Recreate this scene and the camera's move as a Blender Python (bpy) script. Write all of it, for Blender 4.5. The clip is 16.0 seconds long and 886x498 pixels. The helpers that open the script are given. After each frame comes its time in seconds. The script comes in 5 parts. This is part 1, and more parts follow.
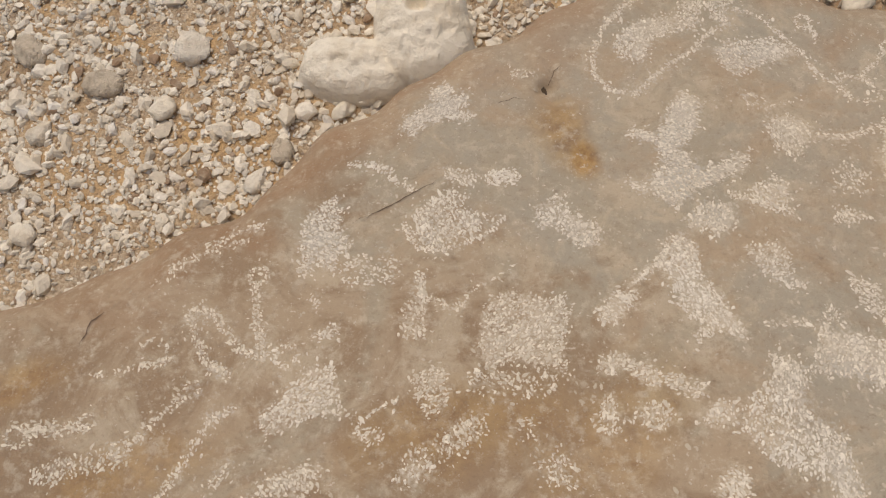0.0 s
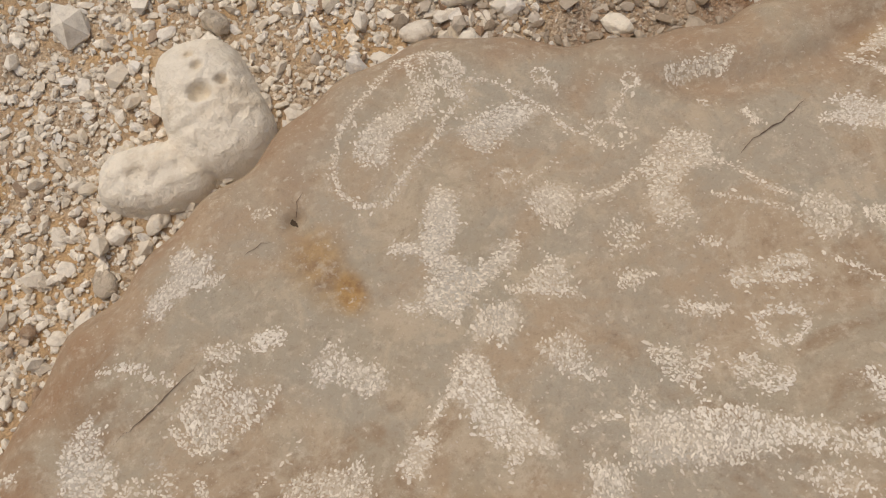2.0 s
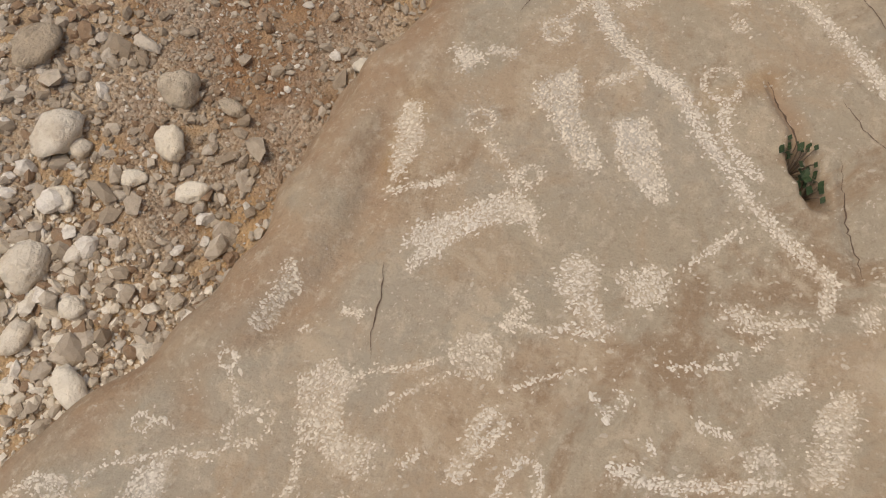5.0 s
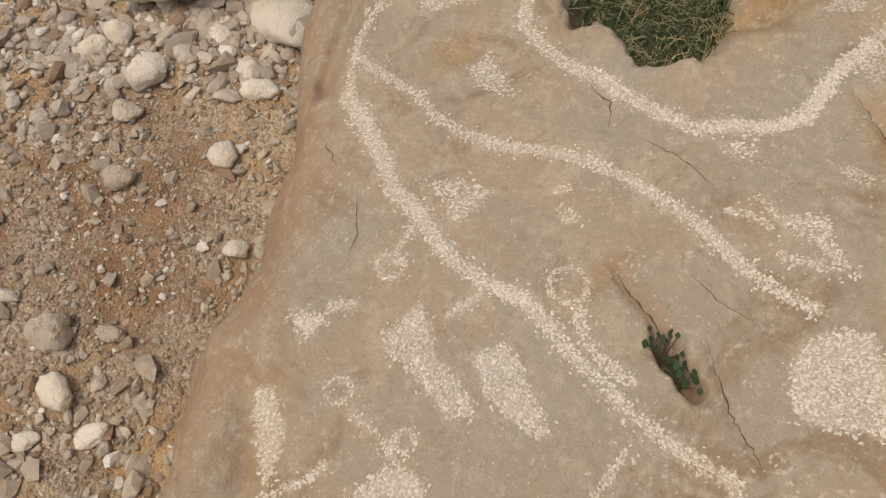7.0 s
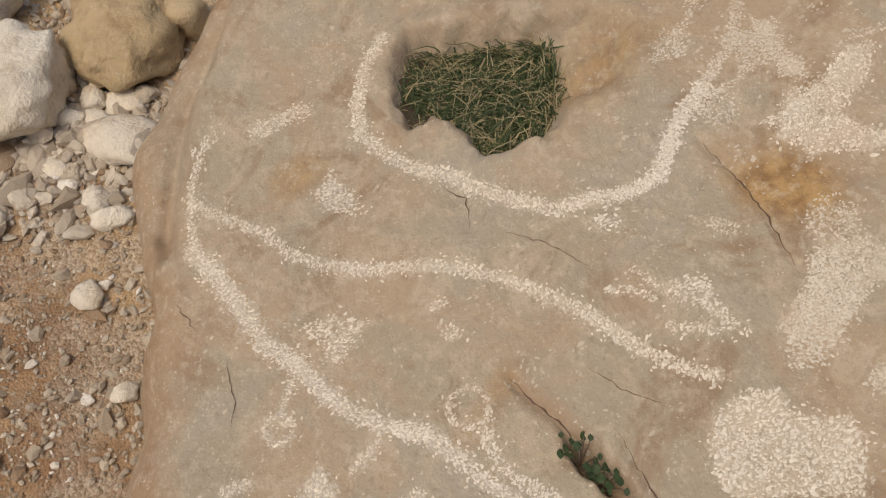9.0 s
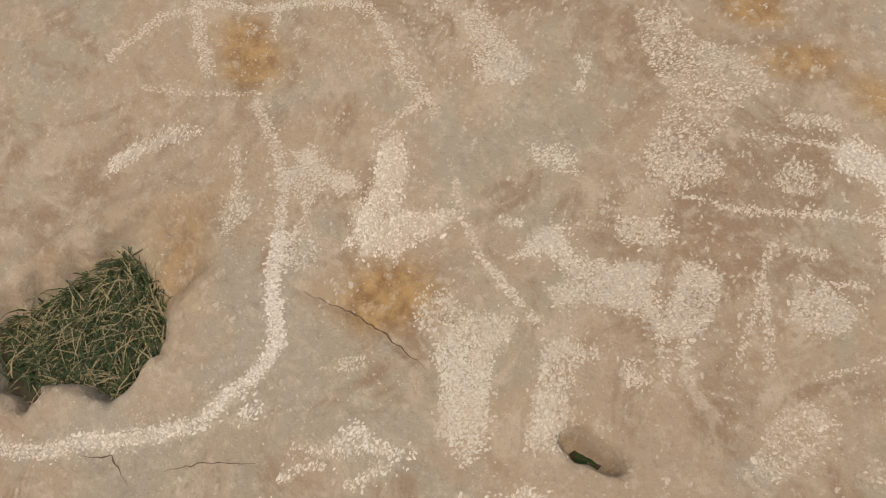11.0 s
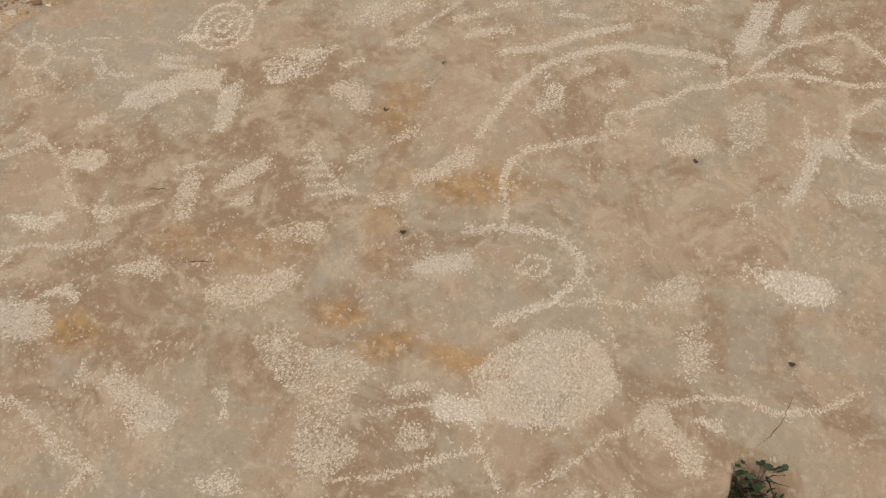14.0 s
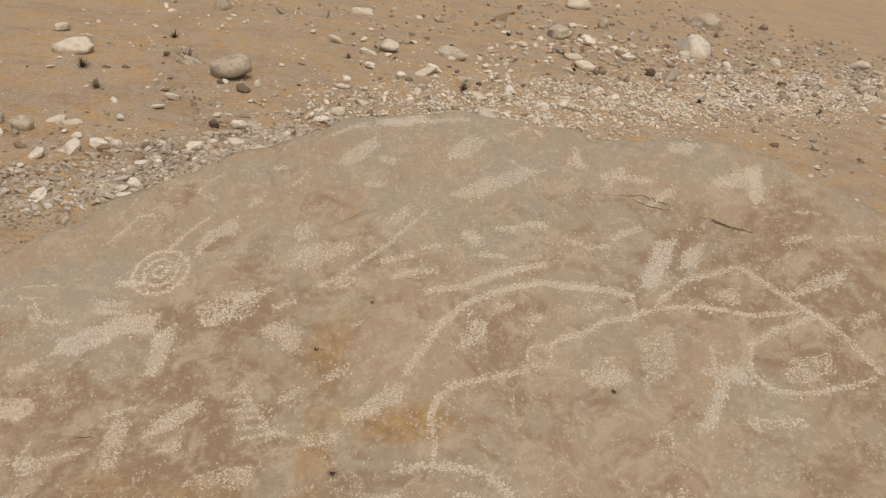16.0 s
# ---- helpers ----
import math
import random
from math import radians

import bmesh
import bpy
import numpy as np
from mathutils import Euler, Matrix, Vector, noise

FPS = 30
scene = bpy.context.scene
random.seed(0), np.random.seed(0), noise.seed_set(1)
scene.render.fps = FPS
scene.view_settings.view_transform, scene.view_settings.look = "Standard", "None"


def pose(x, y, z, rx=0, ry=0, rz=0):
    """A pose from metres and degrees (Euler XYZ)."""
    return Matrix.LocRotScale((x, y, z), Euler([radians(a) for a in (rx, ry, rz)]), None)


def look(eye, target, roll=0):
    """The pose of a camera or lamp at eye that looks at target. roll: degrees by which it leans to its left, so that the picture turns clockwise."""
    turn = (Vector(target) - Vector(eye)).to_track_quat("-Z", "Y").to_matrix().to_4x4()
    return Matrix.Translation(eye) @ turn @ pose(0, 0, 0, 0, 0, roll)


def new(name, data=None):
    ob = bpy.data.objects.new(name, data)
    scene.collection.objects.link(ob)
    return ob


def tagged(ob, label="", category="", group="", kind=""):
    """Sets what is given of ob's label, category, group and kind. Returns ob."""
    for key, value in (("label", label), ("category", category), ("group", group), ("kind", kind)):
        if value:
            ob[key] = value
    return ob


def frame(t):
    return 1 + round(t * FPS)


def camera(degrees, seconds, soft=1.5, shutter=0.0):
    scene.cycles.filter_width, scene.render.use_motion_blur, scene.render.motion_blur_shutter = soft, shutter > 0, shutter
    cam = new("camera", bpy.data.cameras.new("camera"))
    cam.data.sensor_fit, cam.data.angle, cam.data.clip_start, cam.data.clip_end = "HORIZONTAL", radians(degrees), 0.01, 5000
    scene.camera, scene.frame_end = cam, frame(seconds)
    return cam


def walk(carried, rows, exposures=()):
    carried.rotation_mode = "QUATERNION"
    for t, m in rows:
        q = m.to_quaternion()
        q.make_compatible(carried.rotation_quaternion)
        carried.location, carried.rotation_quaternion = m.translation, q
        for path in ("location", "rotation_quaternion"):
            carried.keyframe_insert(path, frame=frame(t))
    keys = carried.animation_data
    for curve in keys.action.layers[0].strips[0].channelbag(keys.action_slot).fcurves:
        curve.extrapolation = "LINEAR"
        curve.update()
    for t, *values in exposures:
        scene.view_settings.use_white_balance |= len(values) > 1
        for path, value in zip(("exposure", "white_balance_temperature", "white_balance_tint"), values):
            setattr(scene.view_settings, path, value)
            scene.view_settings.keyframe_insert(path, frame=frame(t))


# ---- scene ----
cam = camera(57.23, 16.0, soft=1.2)
ROWS = [
    (0.0, -0.0152, 0.0149, 1.4727, 13.99, 1.15, -0.39),
    (0.5, -0.0051, 0.0330, 1.4682, 15.11, -0.67, -5.58),
    (1.0, 0.0179, 0.0566, 1.4556, 16.15, -0.68, -8.45),
    (1.5, 0.0585, 0.0937, 1.4483, 15.69, -0.29, -13.84),
    (2.0, 0.1137, 0.1207, 1.4378, 14.11, -0.88, -18.13),
    (2.5, 0.1560, 0.1298, 1.4421, 15.06, -1.21, -25.15),
    (3.0, 0.1750, 0.1461, 1.4327, 16.14, -1.80, -31.18),
    (3.5, 0.1941, 0.1863, 1.4283, 16.78, -2.63, -40.03),
    (4.0, 0.2135, 0.2166, 1.4273, 17.92, -4.93, -49.05),
    (4.5, 0.2371, 0.2220, 1.4265, 19.82, -6.60, -56.49),
    (5.0, 0.2868, 0.2097, 1.4321, 20.68, -6.37, -62.64),
    (5.2, 0.3114, 0.2016, 1.4359, 21.13, -5.76, -65.27),
    (7.3, 0.4865, 0.2116, 1.4667, 26.28, -3.74, -80.95),
    (7.5, 0.5005, 0.2250, 1.4646, 26.32, -3.76, -81.40),
    (8.0, 0.5270, 0.2376, 1.4667, 27.37, -3.69, -83.10),
    (8.5, 0.5385, 0.2251, 1.4641, 28.69, -3.53, -87.70),
    (9.0, 0.5549, 0.1884, 1.4676, 29.14, -3.37, -95.48),
    (9.2, 0.5609, 0.1677, 1.4730, 29.51, -3.71, -98.47),
    (11.3, 0.6007, 0.0194, 1.5297, 34.38, -1.21, -132.08),
    (11.5, 0.5961, 0.0164, 1.5310, 35.86, -1.65, -135.31),
    (12.0, 0.5832, 0.0119, 1.5404, 38.31, -3.52, -143.35),
    (12.5, 0.5685, 0.0056, 1.5592, 40.18, -4.65, -148.54),
    (13.0, 0.5549, 0.0061, 1.5983, 41.81, -4.54, -151.61),
    (13.5, 0.5490, 0.0156, 1.6388, 43.67, -5.03, -153.51),
    (14.0, 0.5463, 0.0280, 1.6716, 50.49, -5.09, -154.20),
    (14.5, 0.5476, 0.0310, 1.6936, 54.86, -5.27, -154.20),
    (15.0, 0.5537, 0.0361, 1.7083, 59.82, -5.74, -154.48),
    (15.5, 0.5452, 0.0356, 1.7178, 63.40, -5.89, -155.53),
    (16.0, 0.5293, 0.0330, 1.7214, 65.43, -5.79, -158.47),
]
walk(cam, [(t, pose(x, y, z, rx, ry, rz)) for t, x, y, z, rx, ry, rz in ROWS],
     [(0.0, -0.03, 6850, 10), (5.0, -0.03, 6900, 10), (7.5, 0.05, 6980, 10), (12.5, 0.05, 7000, 10), (14.0, -0.03, 7000, 10), (16.0, -0.08, 7150, 10)])

# ---- light: thin bright cloud, a broad weak sun ----
world = bpy.data.worlds.new("sky")
scene.world = world
world.use_nodes = True
wn = world.node_tree.nodes
sky = wn.new("ShaderNodeTexSky")
sky.sky_type, sky.sun_disc = "NISHITA", False
sky.sun_elevation, sky.sun_rotation = radians(65), radians(-31)
sky.dust_density, sky.air_density = 4.0, 1.0
world.node_tree.links.new(sky.outputs[0], wn["Background"].inputs[0])
wn["Background"].inputs[1].default_value = 0.112
sun = new("sun", bpy.data.lights.new("sun", "SUN"))
sun.data.energy, sun.data.angle, sun.data.color = 1.2, radians(24), (1.0, 0.93, 0.84)
sun.matrix_world = look((-1.2, 2.0, 5.0), (0, 0, 0))

# ---- shape of the land and of the boulder ----
CX, CY = 0.4, -0.4
RIM = ((146, .962), (141, .906), (137, .884), (133, .87), (128, .885), (122, .88), (115, .886), (110, .893), (106, .908),
       (103, .905), (98, .87), (94, .836), (91, .812), (88, .81), (85, .81), (81, .817), (76, .838), (69, .855), (65, .86),
       (61, .892), (58, .914), (57, .932), (55.5, .978), (53.5, 1.018), (50.5, 1.05), (47, 1.075), (44, 1.10), (30, 1.19), (10, 1.17), (-12, 1.10), (-17, 1.074),
       (-25, 1.05), (-30, 1.042), (-37, 1.026), (-45, 1.011), (-51, .997), (-58, .96), (-63, .924), (-67, .893))
RIM_BACK = ((-72, .895), (-77, .897), (-82, .895), (-88, .878), (-93, .847), (-97, .831), (-120, .85), (-150, .95), (-180, 1.04), (-205, 1.03))
rng = np.random.default_rng(7)
WAVES = [(a, 2 * math.pi / l, p, l) for a, l, p in zip(rng.uniform(0, 6.283, 46), np.geomspace(0.05, 0.7, 46), rng.uniform(0, 6.283, 46))]


def ripple(x, y, low, high, k=0):
    """Soft unevenness from waves between two lengths, about -1 to 1."""
    s, n = 0.0 * x, 0
    for i, (a, w, p, l) in enumerate(WAVES):
        if low <= l <= high:
            s = s + np.sin(w * (x * np.cos(a + k) + y * np.sin(a + k)) + p + 3 * k)
            n += 1
    return s / max(1.0, math.sqrt(n) * 1.4)


def rim_at(angle):
    pts = sorted((a % 360, r) for a, r in RIM + RIM_BACK)
    a, r = np.array([p[0] for p in pts]), np.array([p[1] for p in pts])
    a, r = np.r_[a - 360, a, a + 360], np.r_[r, r, r]
    deg = np.degrees(angle) % 360
    smooth = sum(np.interp(deg + d, a, r) for d in (-2, -1, 0, 1, 2)) / 5
    return smooth + 0.004 * np.sin(angle * 37) + 0.003 * np.sin(angle * 71 + 1)


def along(x, y, pts):
    """Distance to a line of points."""
    best = np.full(np.shape(x), 9.0)
    for (ax, ay), (bx, by) in zip(pts, pts[1:]):
        dx, dy = bx - ax, by - ay
        t = np.clip(((x - ax) * dx + (y - ay) * dy) / max(1e-9, dx * dx + dy * dy), 0, 1)
        best = np.minimum(best, np.hypot(x - ax - t * dx, y - ay - t * dy))
    return best


def inside(x, y, pts):
    """Signed distance to a closed outline, negative inside."""
    d = along(x, y, list(pts) + [pts[0]])
    odd = np.zeros(np.shape(x), bool)
    for (ax, ay), (bx, by) in zip(pts, pts[1:] + pts[:1]):
        cross = (ay > y) != (by > y)
        odd ^= cross & (x < (bx - ax) * (y - ay) / (by - ay + 1e-12) + ax)
    return np.where(odd, -d, d)


LEDGE = [(1.26, .312), (1.16, .330), (1.117, .342), (1.089, .355), (1.019, .364), (.94, .366), (.94, .52), (1.34, .52)]
GROOVE = [(.66, .372), (.60, .348), (.538, .328), (.45, .321), (.407, .340), (.345, .380), (.321, .362)]
PIT = [(1.100, .135), (1.090, .060), (1.078, .004), (1.074, -.028), (1.050, -.048), (.998, -.044), (.989, -.029), (.992, -.002), (.958, .030), (.954, .085),
       (.985, .099), (1.004, .120), (.999, .143), (1.026, .153), (1.066, .151)]
TURF = [(1.096, .131), (1.086, .060), (1.074, .006), (1.043, .0), (1.000, .006), (.965, .031), (.962, .082), (.990, .095), (1.010, .118), (1.005, .139), (1.026, .147), (1.064, .146)]
SLIT = [(.757, .085), (.739, .073), (.72, .055), (.696, .045), (.675, .029), (.664, .022)]
SLIT_END = [(.703, .017), (.679, .009), (.644, -.003), (.61, -.026)]
HOLLOW = [(.477, -.453), (.452, -.476), (.447, -.494), (.449, -.509), (.441, -.518), (.427, -.514), (.401, -.506), (.393, -.493), (.389, -.469), (.388, -.452), (.411, -.442),
          (.440, -.438), (.460, -.447)]
CLEFT = [(.698, -.170), (.681, -.176), (.664, -.182)]
OCHRE_CRACK = [(.925, -.085), (.881, -.106), (.847, -.116), (.80, -.124)]


def carve(x, y):
    z = -0.011 * np.exp(-(along(x, y, GROOVE[:-2]) / .018) ** 2) - .003 * np.exp(-(along(x, y, GROOVE[-3:]) / .018) ** 2)
    wob = ripple(x * 4, y * 4, .05, .3, 7)
    pit = inside(x, y, PIT) + .005 * wob
    z -= (0.016 + .004 * ripple(x * 3, y * 3, .05, .3, 8)) / (1 + np.exp((pit + .003) / .003))
    z -= 0.018 / (1 + np.exp((inside(x, y, TURF) + .003 * wob) / .003))
    z += 0.006 * np.exp(-((pit - .012) / .012) ** 2)
    z -= 0.005 * np.exp(-(along(x, y, SLIT) / .005) ** 2)
    z -= 0.022 / (1 + np.exp((along(x, y, SLIT[3:]) - .006 - .003 * wob) / .0016))
    z -= 0.003 * np.exp(-(along(x, y, SLIT_END) / .004) ** 2)
    z -= 0.045 / (1 + np.exp((inside(x, y, HOLLOW) + .001 + .003 * wob) / .002))
    z -= 0.03 / (1 + np.exp((along(x, y, CLEFT) - .0065 - .002 * wob) / .0014))
    z -= 0.004 * np.exp(-(along(x, y, OCHRE_CRACK) / .004) ** 2)
    z -= 0.006 * np.exp(-(np.hypot((x - .88) / 1.4, y + .128) / .03) ** 2)
    for hx, hy, r, d in ((.065, .326, .0080, .015), (.063, .338, .010, .004), (.073, .312, .006, .005), (.091, .255, .012, .004),
                         (.060, .300, .008, .003), (.885, .100, .006, .006), (.838, .018, .008, .004), (1.13, -.165, .02, .008),
                         (.843, -.598, .005, .008), (.937, -.725, .006, .008), (.585, -.804, .005, .006), (.905, -.81, .004, .005),
                         (.429, -.627, .004, .006), (.915, .108, .014, .006), (.55, .345, .03, .004), (1.10, .36, .03, .006)):
        z -= d * np.exp(-(np.hypot(x - hx, y - hy) / r) ** 2)
    z -= 0.018 * np.exp(-(along(x, y, [(1.24, .310), (1.159, .325), (1.117, .337), (1.089, .351), (1.019, .359), (.972, .365), (.92, .362)]) / .010) ** 2)
    z -= 0.022 / (1 + np.exp((inside(x, y, LEDGE)) / .006))
    # steps in the crest
    z -= 0.004 * np.exp(-(along(x, y, [(.75, -1.24), (.70, -1.12), (.57, -1.09), (.45, -1.10)]) / .02) ** 2)
    z -= 0.006 * np.exp(-(along(x, y, [(1.03, -.90), (.97, -.955)]) / .008) ** 2)
    return z


def boulder_top(x, y):
    yy = np.maximum(y, -2.2)
    z = .889 + .046 * x - .277 * yy - .02 * x * yy + .078 * yy * yy
    z = z + .0055 * ripple(x, y, .16, .7) + .0013 * ripple(x, y, .05, .16, 1)
    d = rim_at(np.arctan2(y - CY, x - CX)) - np.hypot(x - CX, y - CY)
    e = np.clip(.055 - d, 0, .055)
    return z - (.055 - np.sqrt(np.maximum(0, .055 ** 2 - e ** 2))) + carve(x, y)


def land(x, y):
    xs = 5 * np.tanh(x / 5)
    return (-.004 + .078 * xs + .019 * 9 * np.tanh(y / 9) + .012 * ripple(x, y, .25, .7, 2) + .02 * np.sin(x * 1.3 + y * .7) * np.tanh(np.abs(y) / 5)
            - .02 * np.exp(-((np.hypot(x - CX, y - CY) - 1.0) / .25) ** 2))


def bare_soil(x, y):
    """Where reddish earth lies open between the gravel, 0 to 1."""
    rim = np.hypot(x - CX, y - CY) - rim_at(np.arctan2(y - CY, x - CX))
    s = np.clip(1.2 - rim / .13, 0, 1) * np.clip((x - .42) / .15, 0, 1) * np.clip((1.35 - x) / .2, 0, 1) * (y > 0)
    for px, py, pr in ((1.12, .92, .17), (1.20, .76, .13), (.90, .70, .13), (.84, .66, .10), (1.30, .86, .10), (.62, .77, .07), (1.01, .98, .14), (1.50, .84, .09), (.96, .86, .15), (1.06, .72, .13), (.78, .90, .08), (1.22, 1.02, .10)):
        s = np.maximum(s, 1.1 * np.exp(-(np.hypot(x - px, y - py) / pr) ** 2))
    return np.clip(s + .30 * ripple(x, y, .05, .3, 19) * (s > .05), 0, 1)


# ---- materials ----
def material(name, rough=0.85):
    m = bpy.data.materials.new(name)
    m.use_nodes = True
    nt = m.node_tree
    b = nt.nodes["Principled BSDF"]
    b.inputs["Roughness"].default_value = rough
    b.inputs["Specular IOR Level"].default_value = 0.25
    return m, nt, b


def node(nt, kind, **kw):
    n = nt.nodes.new(kind)
    for k, v in kw.items():
        n.inputs[k].default_value = v
    return n


def noise_at(nt, scale, detail=4.0, rough=.6, warp=0.0):
    n = node(nt, "ShaderNodeTexNoise", Scale=scale, Detail=detail, Roughness=rough, Distortion=warp)
    nt.links.new(place_of(nt), n.inputs["Vector"])
    return n.outputs["Fac"]


def place_of(nt):
    for n in nt.nodes:
        if n.bl_idname == "ShaderNodeNewGeometry":
            return n.outputs["Position"]
    return nt.nodes.new("ShaderNodeNewGeometry").outputs["Position"]


def band(nt, value, low, high, out=1.0):
    n = node(nt, "ShaderNodeMapRange")
    n.interpolation_type = "SMOOTHSTEP"
    n.inputs["From Min"].default_value, n.inputs["From Max"].default_value, n.inputs["To Max"].default_value = low, high, out
    nt.links.new(value, n.inputs["Value"])
    return n.outputs["Result"]


def mix(nt, fac, a, b, mode="MIX"):
    n = nt.nodes.new("ShaderNodeMix")
    n.data_type, n.blend_type = "RGBA", mode
    for sock, v in ((n.inputs["Factor"], fac), (n.inputs["A"], a), (n.inputs["B"], b)):
        if isinstance(v, tuple):
            sock.default_value = (*v, 1)
        elif isinstance(v, float):
            sock.default_value = v
        else:
            nt.links.new(v, sock)
    return n.outputs["Result"]


def calc(nt, op, a, b):
    n = nt.nodes.new("ShaderNodeMath")
    n.operation = op
    for sock, v in zip(n.inputs, (a, b)):
        if isinstance(v, float):
            sock.default_value = v
        else:
            nt.links.new(v, sock)
    return n.outputs[0]


def attribute(nt, name):
    n = nt.nodes.new("ShaderNodeAttribute")
    n.attribute_name = name
    return n.outputs["Fac"]


def relief(nt, b, height, strength, distance):
    n = node(nt, "ShaderNodeBump", Strength=strength, Distance=distance)
    nt.links.new(height, n.inputs["Height"])
    nt.links.new(n.outputs[0], b.inputs["Normal"])


def rock_material():
    m, nt, b = material("weathered_limestone", .9)
    c = mix(nt, band(nt, noise_at(nt, 6.0, 6, .65, 1.0), .44, .58), (.45, .34, .225), (.42, .347, .245))
    c = mix(nt, band(nt, calc(nt, "ADD", noise_at(nt, 9.0, 7, .68, 1.4), calc(nt, "MULTIPLY", attribute(nt, "patina"), .13)), .47, .62, .85), c, (.325, .222, .135))
    c = mix(nt, band(nt, calc(nt, "SUBTRACT", noise_at(nt, 10.0, 6, .68, .5), calc(nt, "MULTIPLY", attribute(nt, "patina"), .12)), .52, .68, .7), c, (.415, .36, .272))
    c = mix(nt, band(nt, noise_at(nt, 21.0, 7, .74, .6), .50, .64, .75), c, (.53, .43, .30))
    c = mix(nt, attribute(nt, "earth"), c, mix(nt, band(nt, noise_at(nt, 35.0, 5, .7), .35, .7), (.36, .215, .12), (.42, .30, .19)))
    iron = mix(nt, band(nt, noise_at(nt, 55.0, 5, .7), .35, .7), (.50, .315, .13), (.27, .145, .06))
    c = mix(nt, attribute(nt, "ochre"), c, iron)
    c = mix(nt, band(nt, noise_at(nt, 85.0, 5, .75), .51, .67, .6), c, (.57, .475, .35))
    c = mix(nt, band(nt, noise_at(nt, 150.0, 5, .78), .53, .72, .5), c, (.22, .15, .095))
    c = mix(nt, band(nt, noise_at(nt, 420.0, 3, .7), .55, .80, .5), c, (.22, .155, .105))
    fleck = band(nt, noise_at(nt, 300.0, 3, .6), .61, .70)
    c = mix(nt, calc(nt, "MULTIPLY", fleck, band(nt, noise_at(nt, 16.0, 4, .7), .40, .60, .85)), c, (.68, .585, .455))
    worn = attribute(nt, "worn")
    grain = calc(nt, "ADD", calc(nt, "MULTIPLY", noise_at(nt, 330.0, 3, .65), .65), calc(nt, "MULTIPLY", noise_at(nt, 38.0, 4, .6), .35))
    fac = calc(nt, "MULTIPLY", band(nt, calc(nt, "ADD", calc(nt, "MULTIPLY", worn, .24), grain), .57, .77), .62)
    c = mix(nt, fac, c, mix(nt, band(nt, noise_at(nt, 5.0, 2), .4, .6), (.68, .575, .435), (.63, .58, .495)))
    nt.links.new(c, b.inputs["Base Color"])
    h = calc(nt, "ADD", noise_at(nt, 260.0, 6, .75), calc(nt, "MULTIPLY", noise_at(nt, 45.0, 6, .65), 3.0))
    relief(nt, b, h, .6, .0035)
    return m


def peck_material(name="pecked_stone", a=(.57, .485, .365), z=(.84, .755, .615)):
    m, nt, b = material(name, .95)
    info = nt.nodes.new("ShaderNodeNewGeometry")
    c = mix(nt, info.outputs["Random Per Island"], a, z)
    c = mix(nt, band(nt, noise_at(nt, 6.0, 3), .4, .65, .5), c, tuple(v * f for v, f in zip(z, (.93, .96, 1.03))))
    c = mix(nt, band(nt, noise_at(nt, 420.0, 3), .45, .7, .5), c, (.46, .37, .27))
    nt.links.new(c, b.inputs["Base Color"])
    return m


def ground_material():
    m, nt, b = material("sandy_ground", .95)
    c = mix(nt, band(nt, noise_at(nt, 2.2, 5, .6), .40, .62), (.60, .395, .195), (.47, .33, .195))
    c = mix(nt, band(nt, noise_at(nt, 30.0, 6, .7), .42, .7, .7), c, (.33, .225, .135))
    c = mix(nt, attribute(nt, "soil"), c, mix(nt, band(nt, noise_at(nt, 24.0, 6, .7), .38, .66), (.355, .208, .11), (.24, .145, .085)))
    v = node(nt, "ShaderNodeTexVoronoi", Scale=190.0)
    nt.links.new(place_of(nt), v.inputs["Vector"])
    sep = nt.nodes.new("ShaderNodeSeparateColor")
    nt.links.new(v.outputs["Color"], sep.inputs[0])
    grit = mix(nt, sep.outputs[0], (.27, .20, .135), (.72, .62, .48))
    c = mix(nt, calc(nt, "MULTIPLY", band(nt, noise_at(nt, 7.0, 4), .35, .6), .6), c, grit)
    nt.links.new(c, b.inputs["Base Color"])
    h = calc(nt, "SUBTRACT", calc(nt, "MULTIPLY", noise_at(nt, 70.0, 6, .7), 2.0), v.outputs["Distance"])
    relief(nt, b, h, .7, .006)
    return m


def stone_material(name, a, b_, scale=30.0, dark=(.30, .24, .17), island=False, brown=.74):
    m, nt, b = material(name, .9)
    if island:
        info = nt.nodes.new("ShaderNodeNewGeometry")
        pick = info.outputs["Random Per Island"]
    else:
        pick = nt.nodes.new("ShaderNodeObjectInfo").outputs["Random"]
    c = mix(nt, pick, a, b_)
    if island:
        wn_ = nt.nodes.new("ShaderNodeTexWhiteNoise")
        wn_.noise_dimensions = "1D"
        nt.links.new(pick, wn_.inputs["W"])
        c = mix(nt, band(nt, wn_.outputs["Value"], brown - .02, brown + .02), c, (.31, .205, .125))
        c = mix(nt, band(nt, wn_.outputs["Value"], .10, .06), c, (.80, .74, .64))
    c = mix(nt, band(nt, noise_at(nt, scale, 6, .7), .44, .68, .5 if island else .7), c, dark)
    c = mix(nt, band(nt, noise_at(nt, scale * 6, 4, .7), .55, .75, .5), c, (.62, .54, .42))
    nt.links.new(c, b.inputs["Base Color"])
    relief(nt, b, calc(nt, "ADD", noise_at(nt, scale * 4, 6, .7), calc(nt, "MULTIPLY", noise_at(nt, scale, 5, .65), 2.0)), .9 if not island else .5, .006 if not island else .003)
    return m


